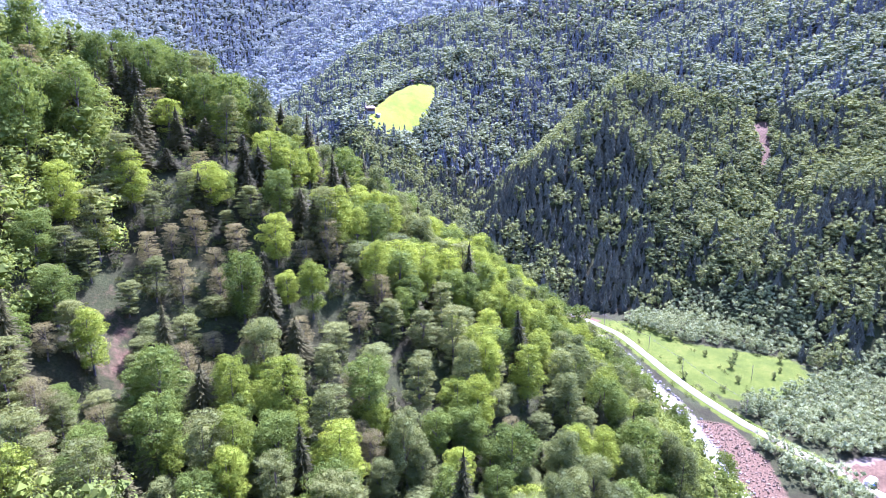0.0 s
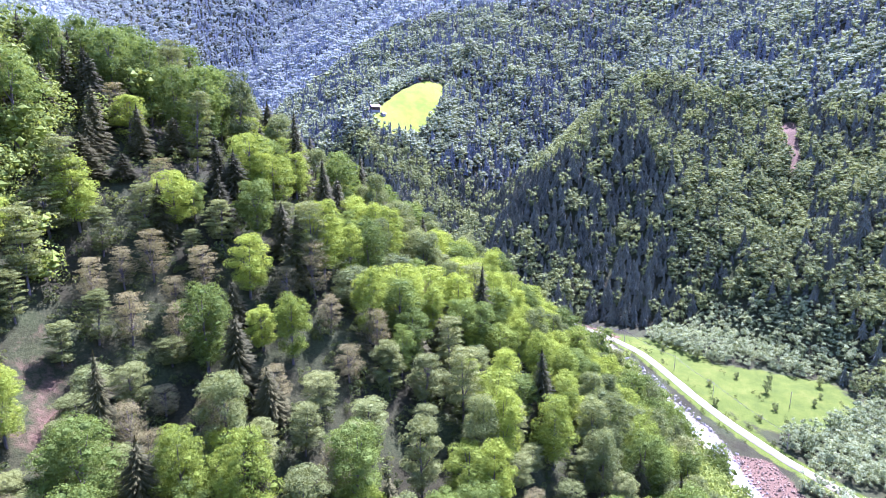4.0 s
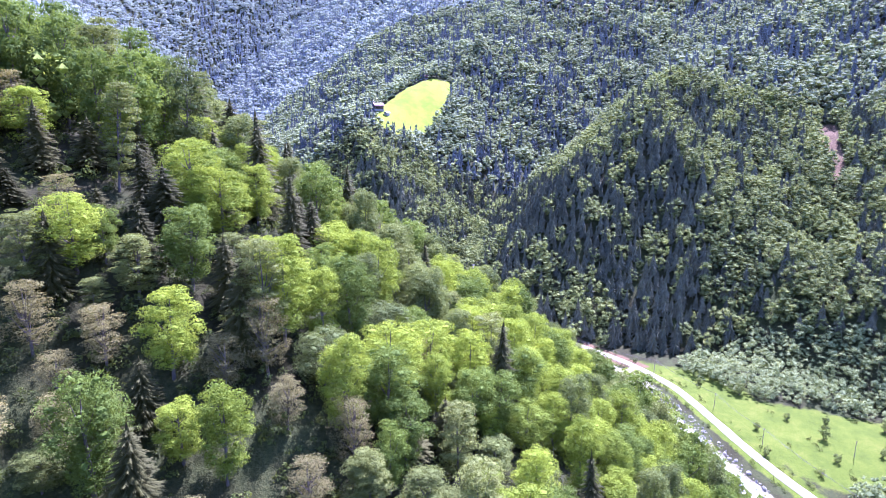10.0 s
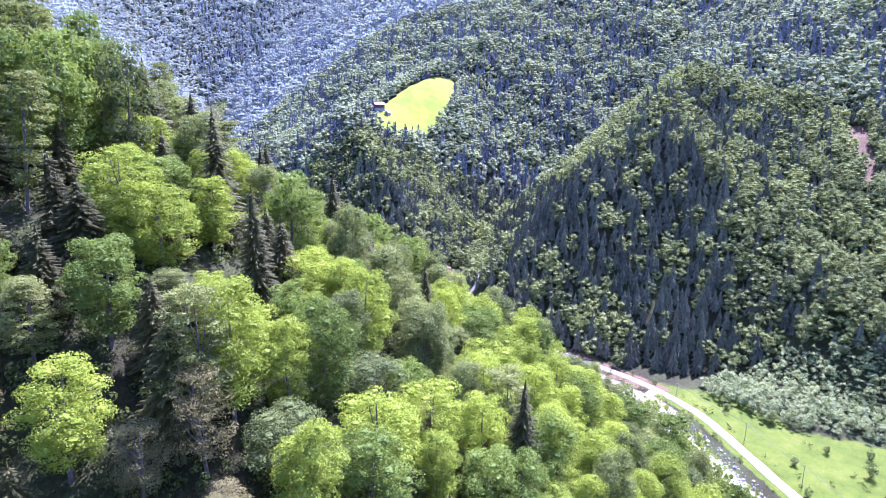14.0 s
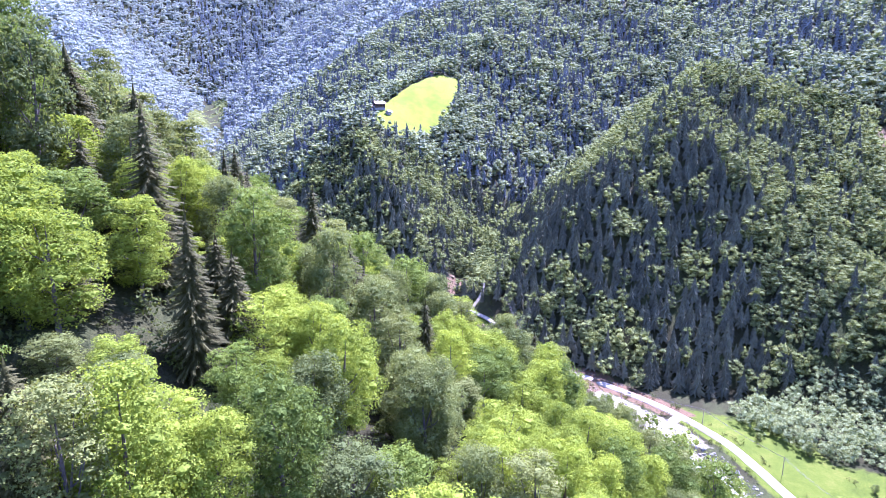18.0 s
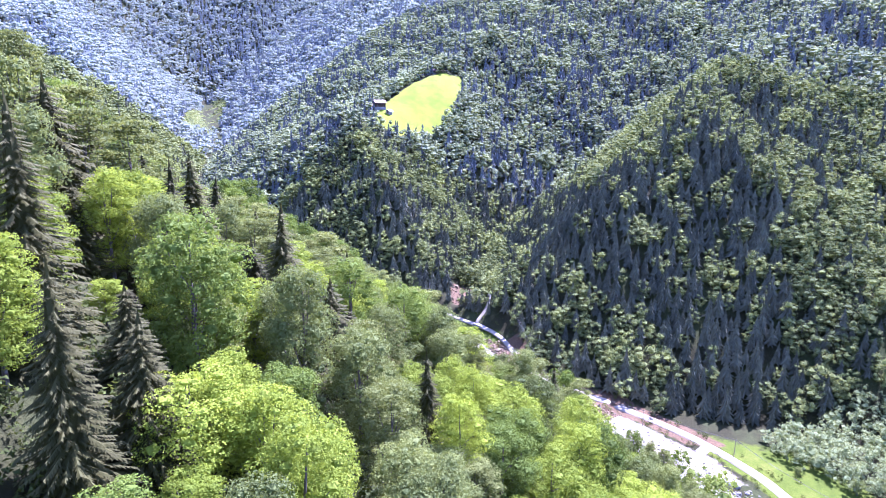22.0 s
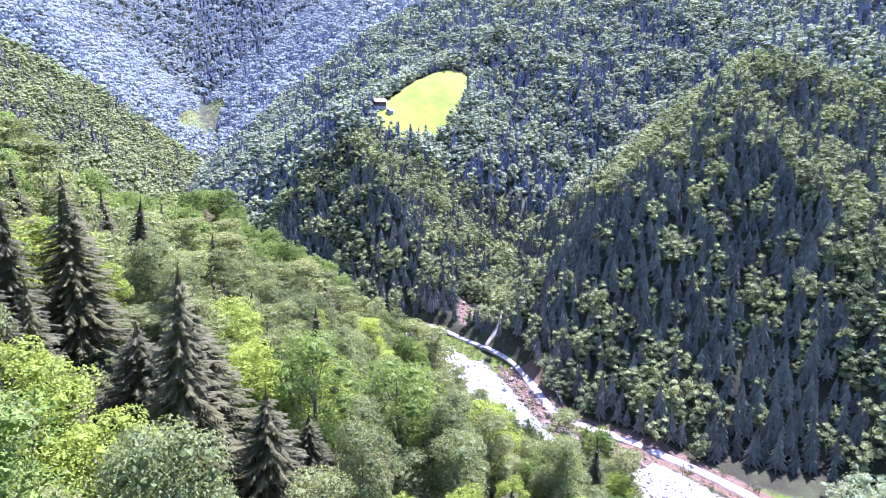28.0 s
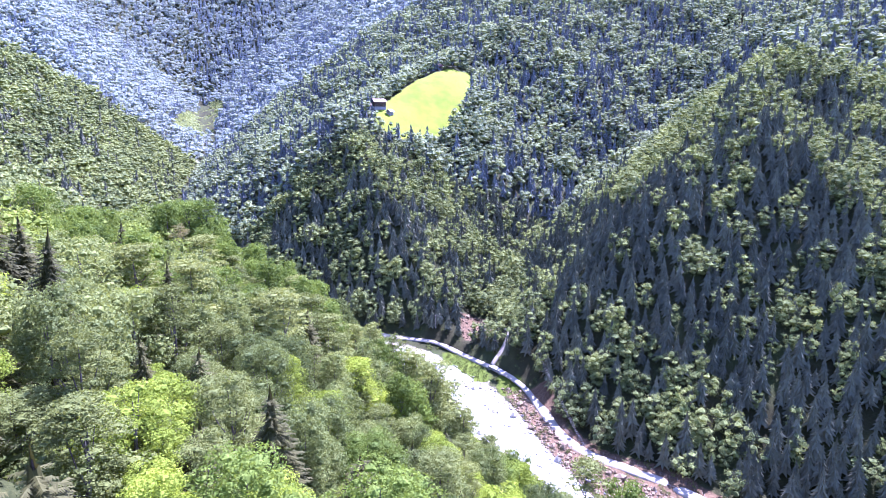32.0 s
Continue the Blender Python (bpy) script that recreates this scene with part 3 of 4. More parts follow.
def make_kinds():
    """Several forms of each tree of the near slope."""
    kinds = {}

    def broad(key, far, name, label, forms, limbs, bark=BARK):
        kinds[key, far] = []
        for i, (height, radius, base, *shape) in enumerate(forms):
            rng = np.random.RandomState(sum(map(ord, key)) * 7 + i + 50 * far)
            v, f, mid = broad_crown(rng, height, radius, base, *shape)
            kinds[key, far].append(plant(name, label, "tree", name + "s on the near slope", broad_trunk(rng, height, radius * 0.055, mid, limbs), (v, f), bark, LEAF[key]))

    beech, maple = ("beech_tree", "beech in fresh yellow-green spring leaf on a steep slope"), ("maple_tree", "broad maple with dense mid-green foliage")
    hornbeam, alder = ("hornbeam_tree", "hornbeam with pale layered flat sprays of young leaves"), ("alder_tree", "rounded grey-green alder with dull dense leaves")
    bare = ("budding_tree", "brownish half-bare tree with opening buds and visible branches")
    for far, (count, size) in enumerate(((1.7, 0.82), (0.8, 1.15))):
        def forms(*rows):
            return [(h, r, z, lobes + 10, int(n * count), s * size, flat, top, 0.0 if n < 6300 else 0.36, 0.6, (0.17, 0.34)) for h, r, z, lobes, n, s, flat, top in rows]

        broad("beech", far, *beech, forms((18, 5.4, 2.0, 52, 9000, 0.19, 0.75, 0.4), (20, 5.0, 2.5, 54, 9000, 0.19, 0.8, 0.42), (16, 5.6, 1.5, 50, 8600, 0.19, 0.72, 0.45), (19, 4.4, 2.0, 46, 8000, 0.19, 0.85, 0.38)), 8)
        broad("maple", far, *maple, forms((17, 5.6, 1.8, 50, 8800, 0.19, 0.75, 0.45), (15, 5.0, 1.5, 44, 7800, 0.19, 0.8, 0.45), (18, 4.8, 2.0, 46, 8200, 0.19, 0.8, 0.42)), 7)
        broad("hornbeam", far, *hornbeam, forms((17, 4.8, 2.0, 70, 7600, 0.18, 0.26, 0.3), (19, 4.2, 2.5, 72, 7600, 0.18, 0.25, 0.32), (15, 4.8, 1.5, 62, 7000, 0.18, 0.28, 0.36), (18, 3.8, 1.5, 64, 6800, 0.18, 0.3, 0.28)), 10)
        broad("alder", far, *alder, forms((16, 5.2, 1.2, 52, 9000, 0.18, 0.8, 0.45), (18, 4.4, 1.5, 50, 8600, 0.18, 0.9, 0.48), (14, 5.6, 1.0, 50, 8600, 0.18, 0.75, 0.42)), 7)
        broad("bare", far, *bare, forms((16, 4.6, 1.4, 66, 6200, 0.14, 0.3, 0.34), (15, 4.3, 1.2, 62, 5800, 0.14, 0.3, 0.34), (17, 4.0, 1.6, 64, 5800, 0.14, 0.3, 0.3)), 26)
    for far, (boughs, pieces, size) in enumerate(((520, 11, 0.13), (340, 7, 0.19))):
        kinds["spruce", far] = []
        for i, (height, radius, base) in enumerate(((20, 4.0, 0.8), (18, 4.0, 0.5), (19, 3.4, 0.6), (16, 3.6, 0.3))):
            rng = np.random.RandomState(900 + i + 50 * far)
            trunk = tube([(0, 0, -1.5), (0, 0, 0), (0, 0, height * 0.5), (0, 0, height * 0.97)], [0.42, 0.34, 0.2, 0.04])
            kinds["spruce", far].append(plant("spruce_tree", "dark green spruce with drooping boughs on a steep slope", "tree", "spruce_trees on the near slope", trunk,
                                              spruce_crown(rng, height, radius, base, boughs, pieces, size, 0.78, 0.4, 0.42), BARK_DARK, LEAF["spruce"]))
    return kinds


def tumble(count, seed, x0, x1, y0, y1, step):
    """Loosely even places over a rectangle."""
    rng = np.random.RandomState(seed)
    gx, gy = np.meshgrid(np.arange(x0, x1, step), np.arange(y0, y1, step * 0.87))
    gx[1::2] += step / 2
    x = gx.ravel() + rng.uniform(-0.42, 0.42, gx.size) * step
    y = gy.ravel() + rng.uniform(-0.42, 0.42, gx.size) * step
    keep = rng.permutation(len(x))
    return x[keep], y[keep], rng


def open_ground(x, y):
    """True where no wood grows: fields, river flats, roads and bare slips."""
    z = zones(x, y)
    d, side, (zr, wl, wr, _, _) = along(x, y, RIVER)
    e = d - np.where(side > 0, wl, wr)
    return (e < 1.5) | (inside(x, y, HAYFIELD) > -2) | (inside(x, y, SLIP) > -2) | (inside(x, y, REDSCAR) > -1) | (inside(x, y, LOWSLIP) > 0) | (inside(x, y, NEARSLIP) > 0) | (along(x, y, ROADLINE)[0] < 6) | (along(x, y, TRACK)[0] < 4)


# trees that stand out on the near slope: place and height of the top
CHOSEN = {
    "beech": [(-101, 161, 149), (-94, 212, 166), (-37, 166, 121), (11, 174, 99), (-43, 135, 97), (-50, 178, 131), (-32, 235, 135), (-14, 194, 122), (20, 289, 93), (14, 183, 100), (24, 191, 105), (-59, 212, 156),
              (-47, 252, 145), (-55, 209, 149), (4, 250, 107), (28, 228, 97), (-33, 242, 133), (-21, 223, 131), (5, 274, 114), (4, 236, 114), (-42, 205, 142), (-49, 224, 148), (-63, 222, 155), (-28, 198, 133), (-52, 210, 150), (-51, 244, 143), (-35, 343, 109), (-56, 340, 116), (14, 200, 102)],
    "maple": [(-108, 235, 188), (-86, 226, 180), (-77, 239, 175), (-62, 124, 112), (-10, 181, 112), (-31, 211, 133), (-14, 186, 115), (60, 230, 66), (-80, 118, 108)],
    "hornbeam": [(-92, 239, 184), (-60, 188, 139), (-6, 147, 100), (28, 160, 72), (-85, 177, 139), (-6, 162, 98), (-74, 210, 167), (-39, 310, 127), (-56, 298, 138), (-66, 184, 133), (-20, 150, 92), (-30, 146, 98), (-74, 142, 112), (-82, 152, 122)],
    "alder": [(-9, 291, 116), (50, 288, 75), (65, 265, 61), (81, 236, 54), (-18, 156, 94), (-40, 202, 133), (-23, 217, 127), (-26, 188, 129), (-20, 253, 128), (-6, 240, 113), (-17, 210, 128), (-71, 313, 140), (-68, 340, 129), (-64, 354, 120), (-46, 342, 118), (-27, 340, 103), (-120, 383, 138), (58, 318, 62), (96, 296, 36), (40, 305, 76)],
    "bare": [(-78, 196, 149), (-72, 162, 122), (-78, 172, 130), (-60, 150, 108), (-66, 172, 124), (-30, 176, 122), (-24, 166, 112)],
    "spruce": [(-52, 171, 112), (-47, 157, 117), (-39, 218, 146), (-45, 193, 136), (-66, 206, 153), (-73, 200, 150), (-61, 203, 149), (-36, 268, 139), (-42, 272, 138), (-47, 279, 140), (-28, 269, 131), (-74, 256, 162), (-50, 231, 155), (-73, 299, 150), (-23, 314, 115), (-1, 295, 112), (-37, 276, 137), (-32, 306, 123), (-2, 454, 36),
               (-10, 184, 106), (-88, 196, 152), (-96, 192, 154), (-82, 214, 160), (6, 446, 34), (12, 440, 34), (-14, 462, 38), (-8, 458, 37), (-68, 262, 161), (-72, 250, 166), (-58, 287, 146), (-84, 294, 160), (-54, 214, 146)],
}


def near_slope():
    kinds = make_kinds()
    rng = np.random.RandomState(5)
    used = {k: 0 for k, _ in kinds}
    placed = {k: 0 for k in kinds}
    orders = []

    def raise_trees():
        heights = ground(np.array([o[1] for o in orders], float), np.array([o[2] for o in orders], float))
        for (kind, x, y, scale, top), z in zip(orders, heights):
            far = 1 if np.hypot(x, max(0, y - 330)) > (62 if y > 200 else 110) else 0
            forms = kinds[kind, far]
            form = forms[placed[kind, far] % len(forms)]
            tall = scale * rng.uniform(0.92, 1.1)
            if top:
                tall = float(np.clip((top + (2.5 if kind == "spruce" else 0) - z) / forms[placed[kind, far] % len(forms)]["tall"], 0.6, 1.6))
                scale = scale * (0.45 + 0.55 * tall)
            m = Matrix.Translation((x, y, z - 0.2)) @ Matrix.Rotation(rng.uniform(0, 6.283), 4, "Z") @ Matrix.Rotation(rng.normal(0, 0.035), 4, "X") @ Matrix.Diagonal((scale, scale, tall, 1))
            if placed[kind, far] < len(forms):
                form.matrix_basis = m
            else:
                copy_thing(form, m)
            placed[kind, far] += 1

    known = []
    for kind, places in CHOSEN.items():
        for x, y, top in places:
            orders.append((kind, x, y, rng.uniform(0.95, 1.15) if kind != "spruce" else rng.uniform(1.15, 1.35), top))
            used[kind] += 1
            known.append((x, y, kind))
    x, y, r = tumble(0, 11, -170, 125, 88, 500, 7.3)
    _, side, _ = along(x, y, RIVER)
    ok = (~open_ground(x, y)) & (side > 0) & (x > -0.8 * y - 20)
    x, y = x[ok], y[ok]
    gaps = np.stack([np.hypot(x - px, y - py) for px, py, _ in known], 1)
    free = (gaps - np.array([6.6 if kind == "spruce" else 6.2 for _, _, kind in known])).min(1) > 0
    x, y, gaps = x[free], y[free], gaps[free]
    shore = np.where(y > 330, along(x, y, WATERLINE)[0], 99)
    x, y, gaps, shore = (v[shore > np.where(y > 395, 19, 13)] for v in (x, y, gaps, shore))
    nearest = np.argsort(np.abs(x + 8))
    small = np.where(shore < 42, 0.48, np.where((y > 300) & (x > 35), 0.62, 1.0))[nearest]
    x, y, gaps = x[nearest], y[nearest], gaps[nearest]
    patch, patch2 = ripple(x, y, 70, 31), ripple(x, y, 45, 32)
    rest = []
    for px, py, a, b, gap, less in zip(x, y, patch, patch2, gaps, small):
        low = px > 25
        share = {"beech": 0.30 + 0.22 * a, "maple": 0.16, "hornbeam": 0.18 - 0.2 * a, "alder": 0.16 + (0.22 if low or py > 290 else 0), "bare": 0.04, "spruce": 0.12 + 0.14 * b}
        if py < 188 and px < 0:
            share["hornbeam"] += 0.35
            share["bare"] += 0.16
            share["beech"] -= 0.12
        if 180 < py < 235 and px < -52:
            share["spruce"] += 0.45
        if 190 <= py < 290 and px > -48:
            share["beech"] += 0.5
            share["spruce"] -= 0.10
        if py >= 300:
            share["hornbeam"] += 0.2
        like = int(np.argmin(gap))
        if gap[like] < 14:
            share[known[like][2]] += 0.55
        names = list(share)
        p = np.clip([share[k] for k in names], 0.01, 2)
        kind = names[rng.choice(len(names), p=p / p.sum())]
        if used[kind] >= 300 or px < -135:
            rest.append((px, py))
            continue
        orders.append((kind, px, py, rng.uniform(0.82, 1.16) * less, 0))
        used[kind] += 1
    raise_trees()
    # the same wood goes on below the start of the flight
    x, y, _ = tumble(0, 12, -170, 110, -20, 86, 8.5)
    below = (~open_ground(x, y)) & (along(x, y, RIVER)[1] > 0)
    return np.array(rest + list(zip(x[below], y[below])))


def forms_of(kind, level):
    """Simpler trees for the far woods, three levels of detail."""
    forms = []
    for i in range(4):
        rng = np.random.RandomState(100 * level + 10 * i + len(kind))
        if kind == "spruce":
            tiers, points = ((10, 7), (6, 5), (4, 4))[level]
            forms.append(tiered_spruce(rng, 14.5 + 0.9 * i, 3.7 + 0.25 * i, tiers, points))
        elif kind == "shrub":
            forms.append(broad_crown(rng, 3.2, 1.9, 0.0, 6, (130, 50, 16)[level], (0.24, 0.45, 0.9)[level], 0.8, 0.5)[:2])
        else:
            lobes, leaves, size, core, ruffle, lobe = ((14, 380, 0.38, 0.66, 0.4, (0.26, 0.42)), (8, 100, 0.7, 0.78, 0.4, (0.3, 0.46)), (5, 26, 1.5, 0.85, 0.4, (0.34, 0.52)))[level]
            shape = OCTA
            if kind == "slope":
                lobes, leaves, size, core = 22, 800, 0.34, 0.5
            if kind == "willow":
                lobes, leaves, size, core = 9, 170, 0.55, 0.6
            forms.append(broad_crown(rng, 13.0 + i, 4.9 + 0.4 * i, 0.6, lobes, leaves, size, 0.85, 0.45, core, ruffle, lobe, shape)[:2])
    return forms


def wood(name, label, category, kind, level, x, y, rng, scale=(0.75, 1.15), material=None):
    """Many trees as one mesh."""
    if not len(x):
        return None
    z = ground(x, y) - 0.3
    verts, faces, tone, count = [], [], [], 0
    patch = np.clip(0.5 + 0.3 * ripple(x, y, 90, 77) + rng.normal(0, 0.24, len(x)), 0, 1)
    pick = rng.randint(0, 4, len(x))
    for i, (v, f) in enumerate(forms_of(kind, level)):
        m = pick == i
        n = int(m.sum())
        if not n:
            continue
        s, a = rng.uniform(*scale, n), rng.uniform(0, 6.283, n)
        tall = s * rng.uniform(0.85, 1.2, n)
        px = (v[None, :, 0] * np.cos(a)[:, None] - v[None, :, 1] * np.sin(a)[:, None]) * s[:, None] + x[m][:, None]
        py = (v[None, :, 0] * np.sin(a)[:, None] + v[None, :, 1] * np.cos(a)[:, None]) * s[:, None] + y[m][:, None]
        pz = v[None, :, 2] * tall[:, None] + z[m][:, None]
        verts.append(np.stack([px, py, pz], -1).reshape(-1, 3))
        faces.append((f[None] + (np.arange(n) * len(v))[:, None, None]).reshape(-1, 3) + count)
        tone.append(np.repeat(patch[m], len(v)))
        count += n * len(v)
    ob = link_mesh(name, np.concatenate(verts), np.concatenate(faces), material or WOODS[kind], tone=np.concatenate(tone))
    return tagged(ob, label, category, kind="stuff")


THICKET = [(136, 440), (192, 458), (244, 420), (250, 372), (224, 372), (196, 392), (166, 394), (140, 418)]
VERGE = [(160, 300), (184, 264), (208, 225), (172, 222), (158, 258)]
BUSHLAND = [(168, 318), (190, 322), (230, 345), (330, 380), (420, 330), (330, 190), (240, 190), (196, 262), (180, 282), (164, 306)]


def woods(rest):
    def facing(px, py):
        """Slopes that look towards the valley mouth; the others are left to grow over by themselves."""
        gx = (ground(px + 4, py) - ground(px - 4, py)) / 8
        gy = (ground(px, py + 4) - ground(px, py - 4)) / 8
        return gx * px + gy * (py - 120) + (160 - ground(px, py)) > -60

    x, y, rng = tumble(0, 21, -1150, 950, 20, 1700, 5.9)
    ok = (np.abs(x) < 0.86 * y + 90) & (np.hypot(x, y - 200) < 560)
    x, y = x[ok], y[ok]
    ok = ~open_ground(x, y)
    _, side, _ = along(x, y, RIVER)
    ok &= ~((side > 0) & (x > -150) & (y < 500))
    ok &= (inside(x, y, BUSHLAND) < 0) & (inside(x, y, THICKET) < 0)
    mid = (x[ok], y[ok])
    x2, y2, rng2 = tumble(0, 22, -1500, 1200, 300, 1750, 7.2)
    r2 = np.hypot(x2, y2 - 200)
    ok2 = (np.abs(x2) < 0.86 * y2 + 90) & (r2 >= 560) & (r2 < 1050)
    x2, y2 = x2[ok2], y2[ok2]
    ok2 = facing(x2, y2) & ~open_ground(x2, y2)
    x3, y3, rng3 = tumble(0, 23, -2300, 1900, 700, 3100, 11.0)
    r3 = np.hypot(x3, y3 - 200)
    ok3 = (np.abs(x3) < 0.84 * y3 + 60) & (r3 >= 1050)
    x3, y3 = x3[ok3], y3[ok3]
    ok3 = facing(x3, y3) & ~open_ground(x3, y3) & (inside(x3, y3, FARCLEAR) < 0)

    def split(px, py, r):
        """Which trees are spruce: dark stands low on the right hill and the middle spur, leaf trees on crests and in hollows."""
        share = 0.46 + 0.34 * ripple(px, py, 110, 41) + 0.25 * ripple(px, py, 37, 42)
        right = (px > 30) & (py < 760)
        share += np.where(right & (inside(px, py, CLEARING) > -14), -0.9, 0)
        share += np.where(right & (px < 175), 0.3, 0) + np.where(right & (px > 230), -0.14, 0)
        share += np.where(along(px, py, HOLLOW)[0] < 16, -0.7, 0) + np.where(along(px, py, BROOK)[0] < 9, -0.25, 0)
        share += np.where((px < 60) & (py > 640) & (py < 800) & (px > -150), 0.08, 0) - np.where(inside(px, py, HAYFIELD) > -45, 0.3, 0)
        _, s, _ = along(px, py, RIVER)
        share -= np.where((s > 0) & (py > 500), 0.3, 0)
        return r.uniform(0, 1, len(px)) < np.clip(share, 0.03, 0.93)

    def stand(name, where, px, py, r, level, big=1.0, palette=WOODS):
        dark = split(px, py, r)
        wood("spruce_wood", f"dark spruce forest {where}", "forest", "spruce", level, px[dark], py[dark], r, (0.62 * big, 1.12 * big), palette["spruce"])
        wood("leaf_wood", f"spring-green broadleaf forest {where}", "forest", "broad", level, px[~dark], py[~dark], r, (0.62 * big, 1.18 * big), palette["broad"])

    mx, my = mid
    on_right = (mx > 0.45 * (my - 590) + 10)
    stand("right", "covering the steep hill beyond the river", mx[on_right], my[on_right], rng, 0)
    stand("left", "on the slopes across the bend of the river", mx[~on_right], my[~on_right], rng, 0)
    x2, y2 = x2[ok2], y2[ok2]
    left_bank = along(x2, y2, RIVER)[1] > 0
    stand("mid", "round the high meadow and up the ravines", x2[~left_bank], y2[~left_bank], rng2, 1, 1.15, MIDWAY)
    stand("bend", "on the green spur beyond the bend", x2[left_bank], y2[left_bank], rng2, 1, 1.15)
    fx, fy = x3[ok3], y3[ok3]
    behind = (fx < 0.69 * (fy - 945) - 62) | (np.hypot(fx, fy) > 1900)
    stand("far", "on the distant mountainsides, haze put into its colour", fx[behind], fy[behind], rng3, 2, 1.5, DISTANT)
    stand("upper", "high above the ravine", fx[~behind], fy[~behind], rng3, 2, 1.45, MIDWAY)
    x7, y7, rng7 = tumble(0, 27, -720, -480, 1250, 1830, 5.0)
    ok7 = inside(x7, y7, FARCLEAR) > 0
    wood("clearing_scrub", "pale green scrub on a distant clearing", "scrub", "shrub", 2, x7[ok7], y7[ok7], rng7, (1.2, 2.2), WOODS["willow"])
    if len(rest):
        wood("slope_wood", "mixed leaf trees filling the near slope", "forest", "slope", 0, rest[:, 0], rest[:, 1], rng, (0.9, 1.25))
    # thickets on the flats
    x4, y4, rng4 = tumble(0, 24, 120, 430, 180, 470, 5.2)
    ok4 = ((inside(x4, y4, THICKET) > 0) | (inside(x4, y4, BUSHLAND) > 0) | (inside(x4, y4, VERGE) > 0)) & (along(x4, y4, ROADLINE)[0] > 4.5) & (inside(x4, y4, DIRT) < 0)
    wood("willow_thicket", "silvery green willow and alder thicket on the river flat", "thicket", "willow", 1, x4[ok4], y4[ok4], rng4, (0.5, 0.9))
    # undergrowth below the near trees
    x5, y5, rng5 = tumble(0, 25, -150, 130, 18, 520, 4.2)
    _, s5, _ = along(x5, y5, RIVER)
    ok5 = (s5 > 0) & ~open_ground(x5, y5) & (ripple(x5, y5, 30, 51) > -0.55) & (x5 > -0.8 * y5 - 20)
    wood("undergrowth", "low green undergrowth between the trunks", "undergrowth", "shrub", 0, x5[ok5], y5[ok5], rng5, (0.7, 1.5))
    # bushes along the road, on the gravel islands and round the pasture
    x6, y6, rng6 = tumble(0, 26, -80, 240, 300, 640, 2.6)
    road = along(x6, y6, ROADLINE)[0]
    river = along(x6, y6, RIVER)[0]
    ok6 = (road > 3.8) & (river > 8.5) & (((road < 8) & (ripple(x6, y6, 14, 61) > 0.05)) | (inside(x6, y6, ISLAND) > 1) | ((inside(x6, y6, RUBBLE) > 0) & (ripple(x6, y6, 15, 63) > 0.1)) | ((inside(x6, y6, PASTURE) > 0) & (ripple(x6, y6, 16, 62) > 0.75)))
    wood("roadside_bushes", "small green bushes along the road and on gravel banks", "bushes", "shrub", 0, x6[ok6], y6[ok6], rng6, (0.3, 0.85))


woods(near_slope())


# ---- built things ----
def box(x, y, z, w, d, h, bevel=0.03):
    """A box standing on z, centred on x and y, with softened edges."""
    bm = bmesh.new()
    bmesh.ops.create_cube(bm, size=1)
    bmesh.ops.transform(bm, matrix=Matrix.Translation((x, y, z + h / 2)) @ Matrix.Diagonal((w, d, h, 1)), verts=bm.verts)
    if bevel:
        bmesh.ops.bevel(bm, geom=bm.edges[:], offset=bevel, segments=1, affect="EDGES")
    return bm


def part(name, bm, material, parent, label=""):
    me = bpy.data.meshes.new(name)
    bm.to_mesh(me)
    bm.free()
    me.materials.append(material)
    ob = new(name, me)
    ob.parent = parent
    if label:
        ob["label"] = label
    return ob


def shape(verts, faces):
    bm = bmesh.new()
    vs = [bm.verts.new(v) for v in verts]
    for f in faces:
        bm.faces.new([vs[i] for i in f])
    bmesh.ops.recalc_face_normals(bm, faces=bm.faces)
    return bm


def height_at(x, y):
    return float(ground(np.array([float(x)]), np.array([float(y)]))[0])


def gable(w, d, low, rise, over, thick):
    """A pitched roof with thickness, ridge along x."""
    a, b = w / 2 + over, d / 2 + over
    drop = rise * over / (d / 2)
    pts = [(-b, low - drop), (0, low + rise), (b, low - drop), (b, low - drop + thick), (0, low + rise + thick * 1.2), (-b, low - drop + thick)]
    verts = [(s * a, y, z) for s in (-1, 1) for y, z in pts]
    return shape(verts, [(0, 1, 4, 5), (1, 2, 3, 4), (6, 11, 10, 7), (7, 10, 9, 8), (0, 6, 7, 1), (1, 7, 8, 2), (2, 8, 9, 3), (3, 9, 10, 4), (4, 10, 11, 5), (5, 11, 6, 0)])


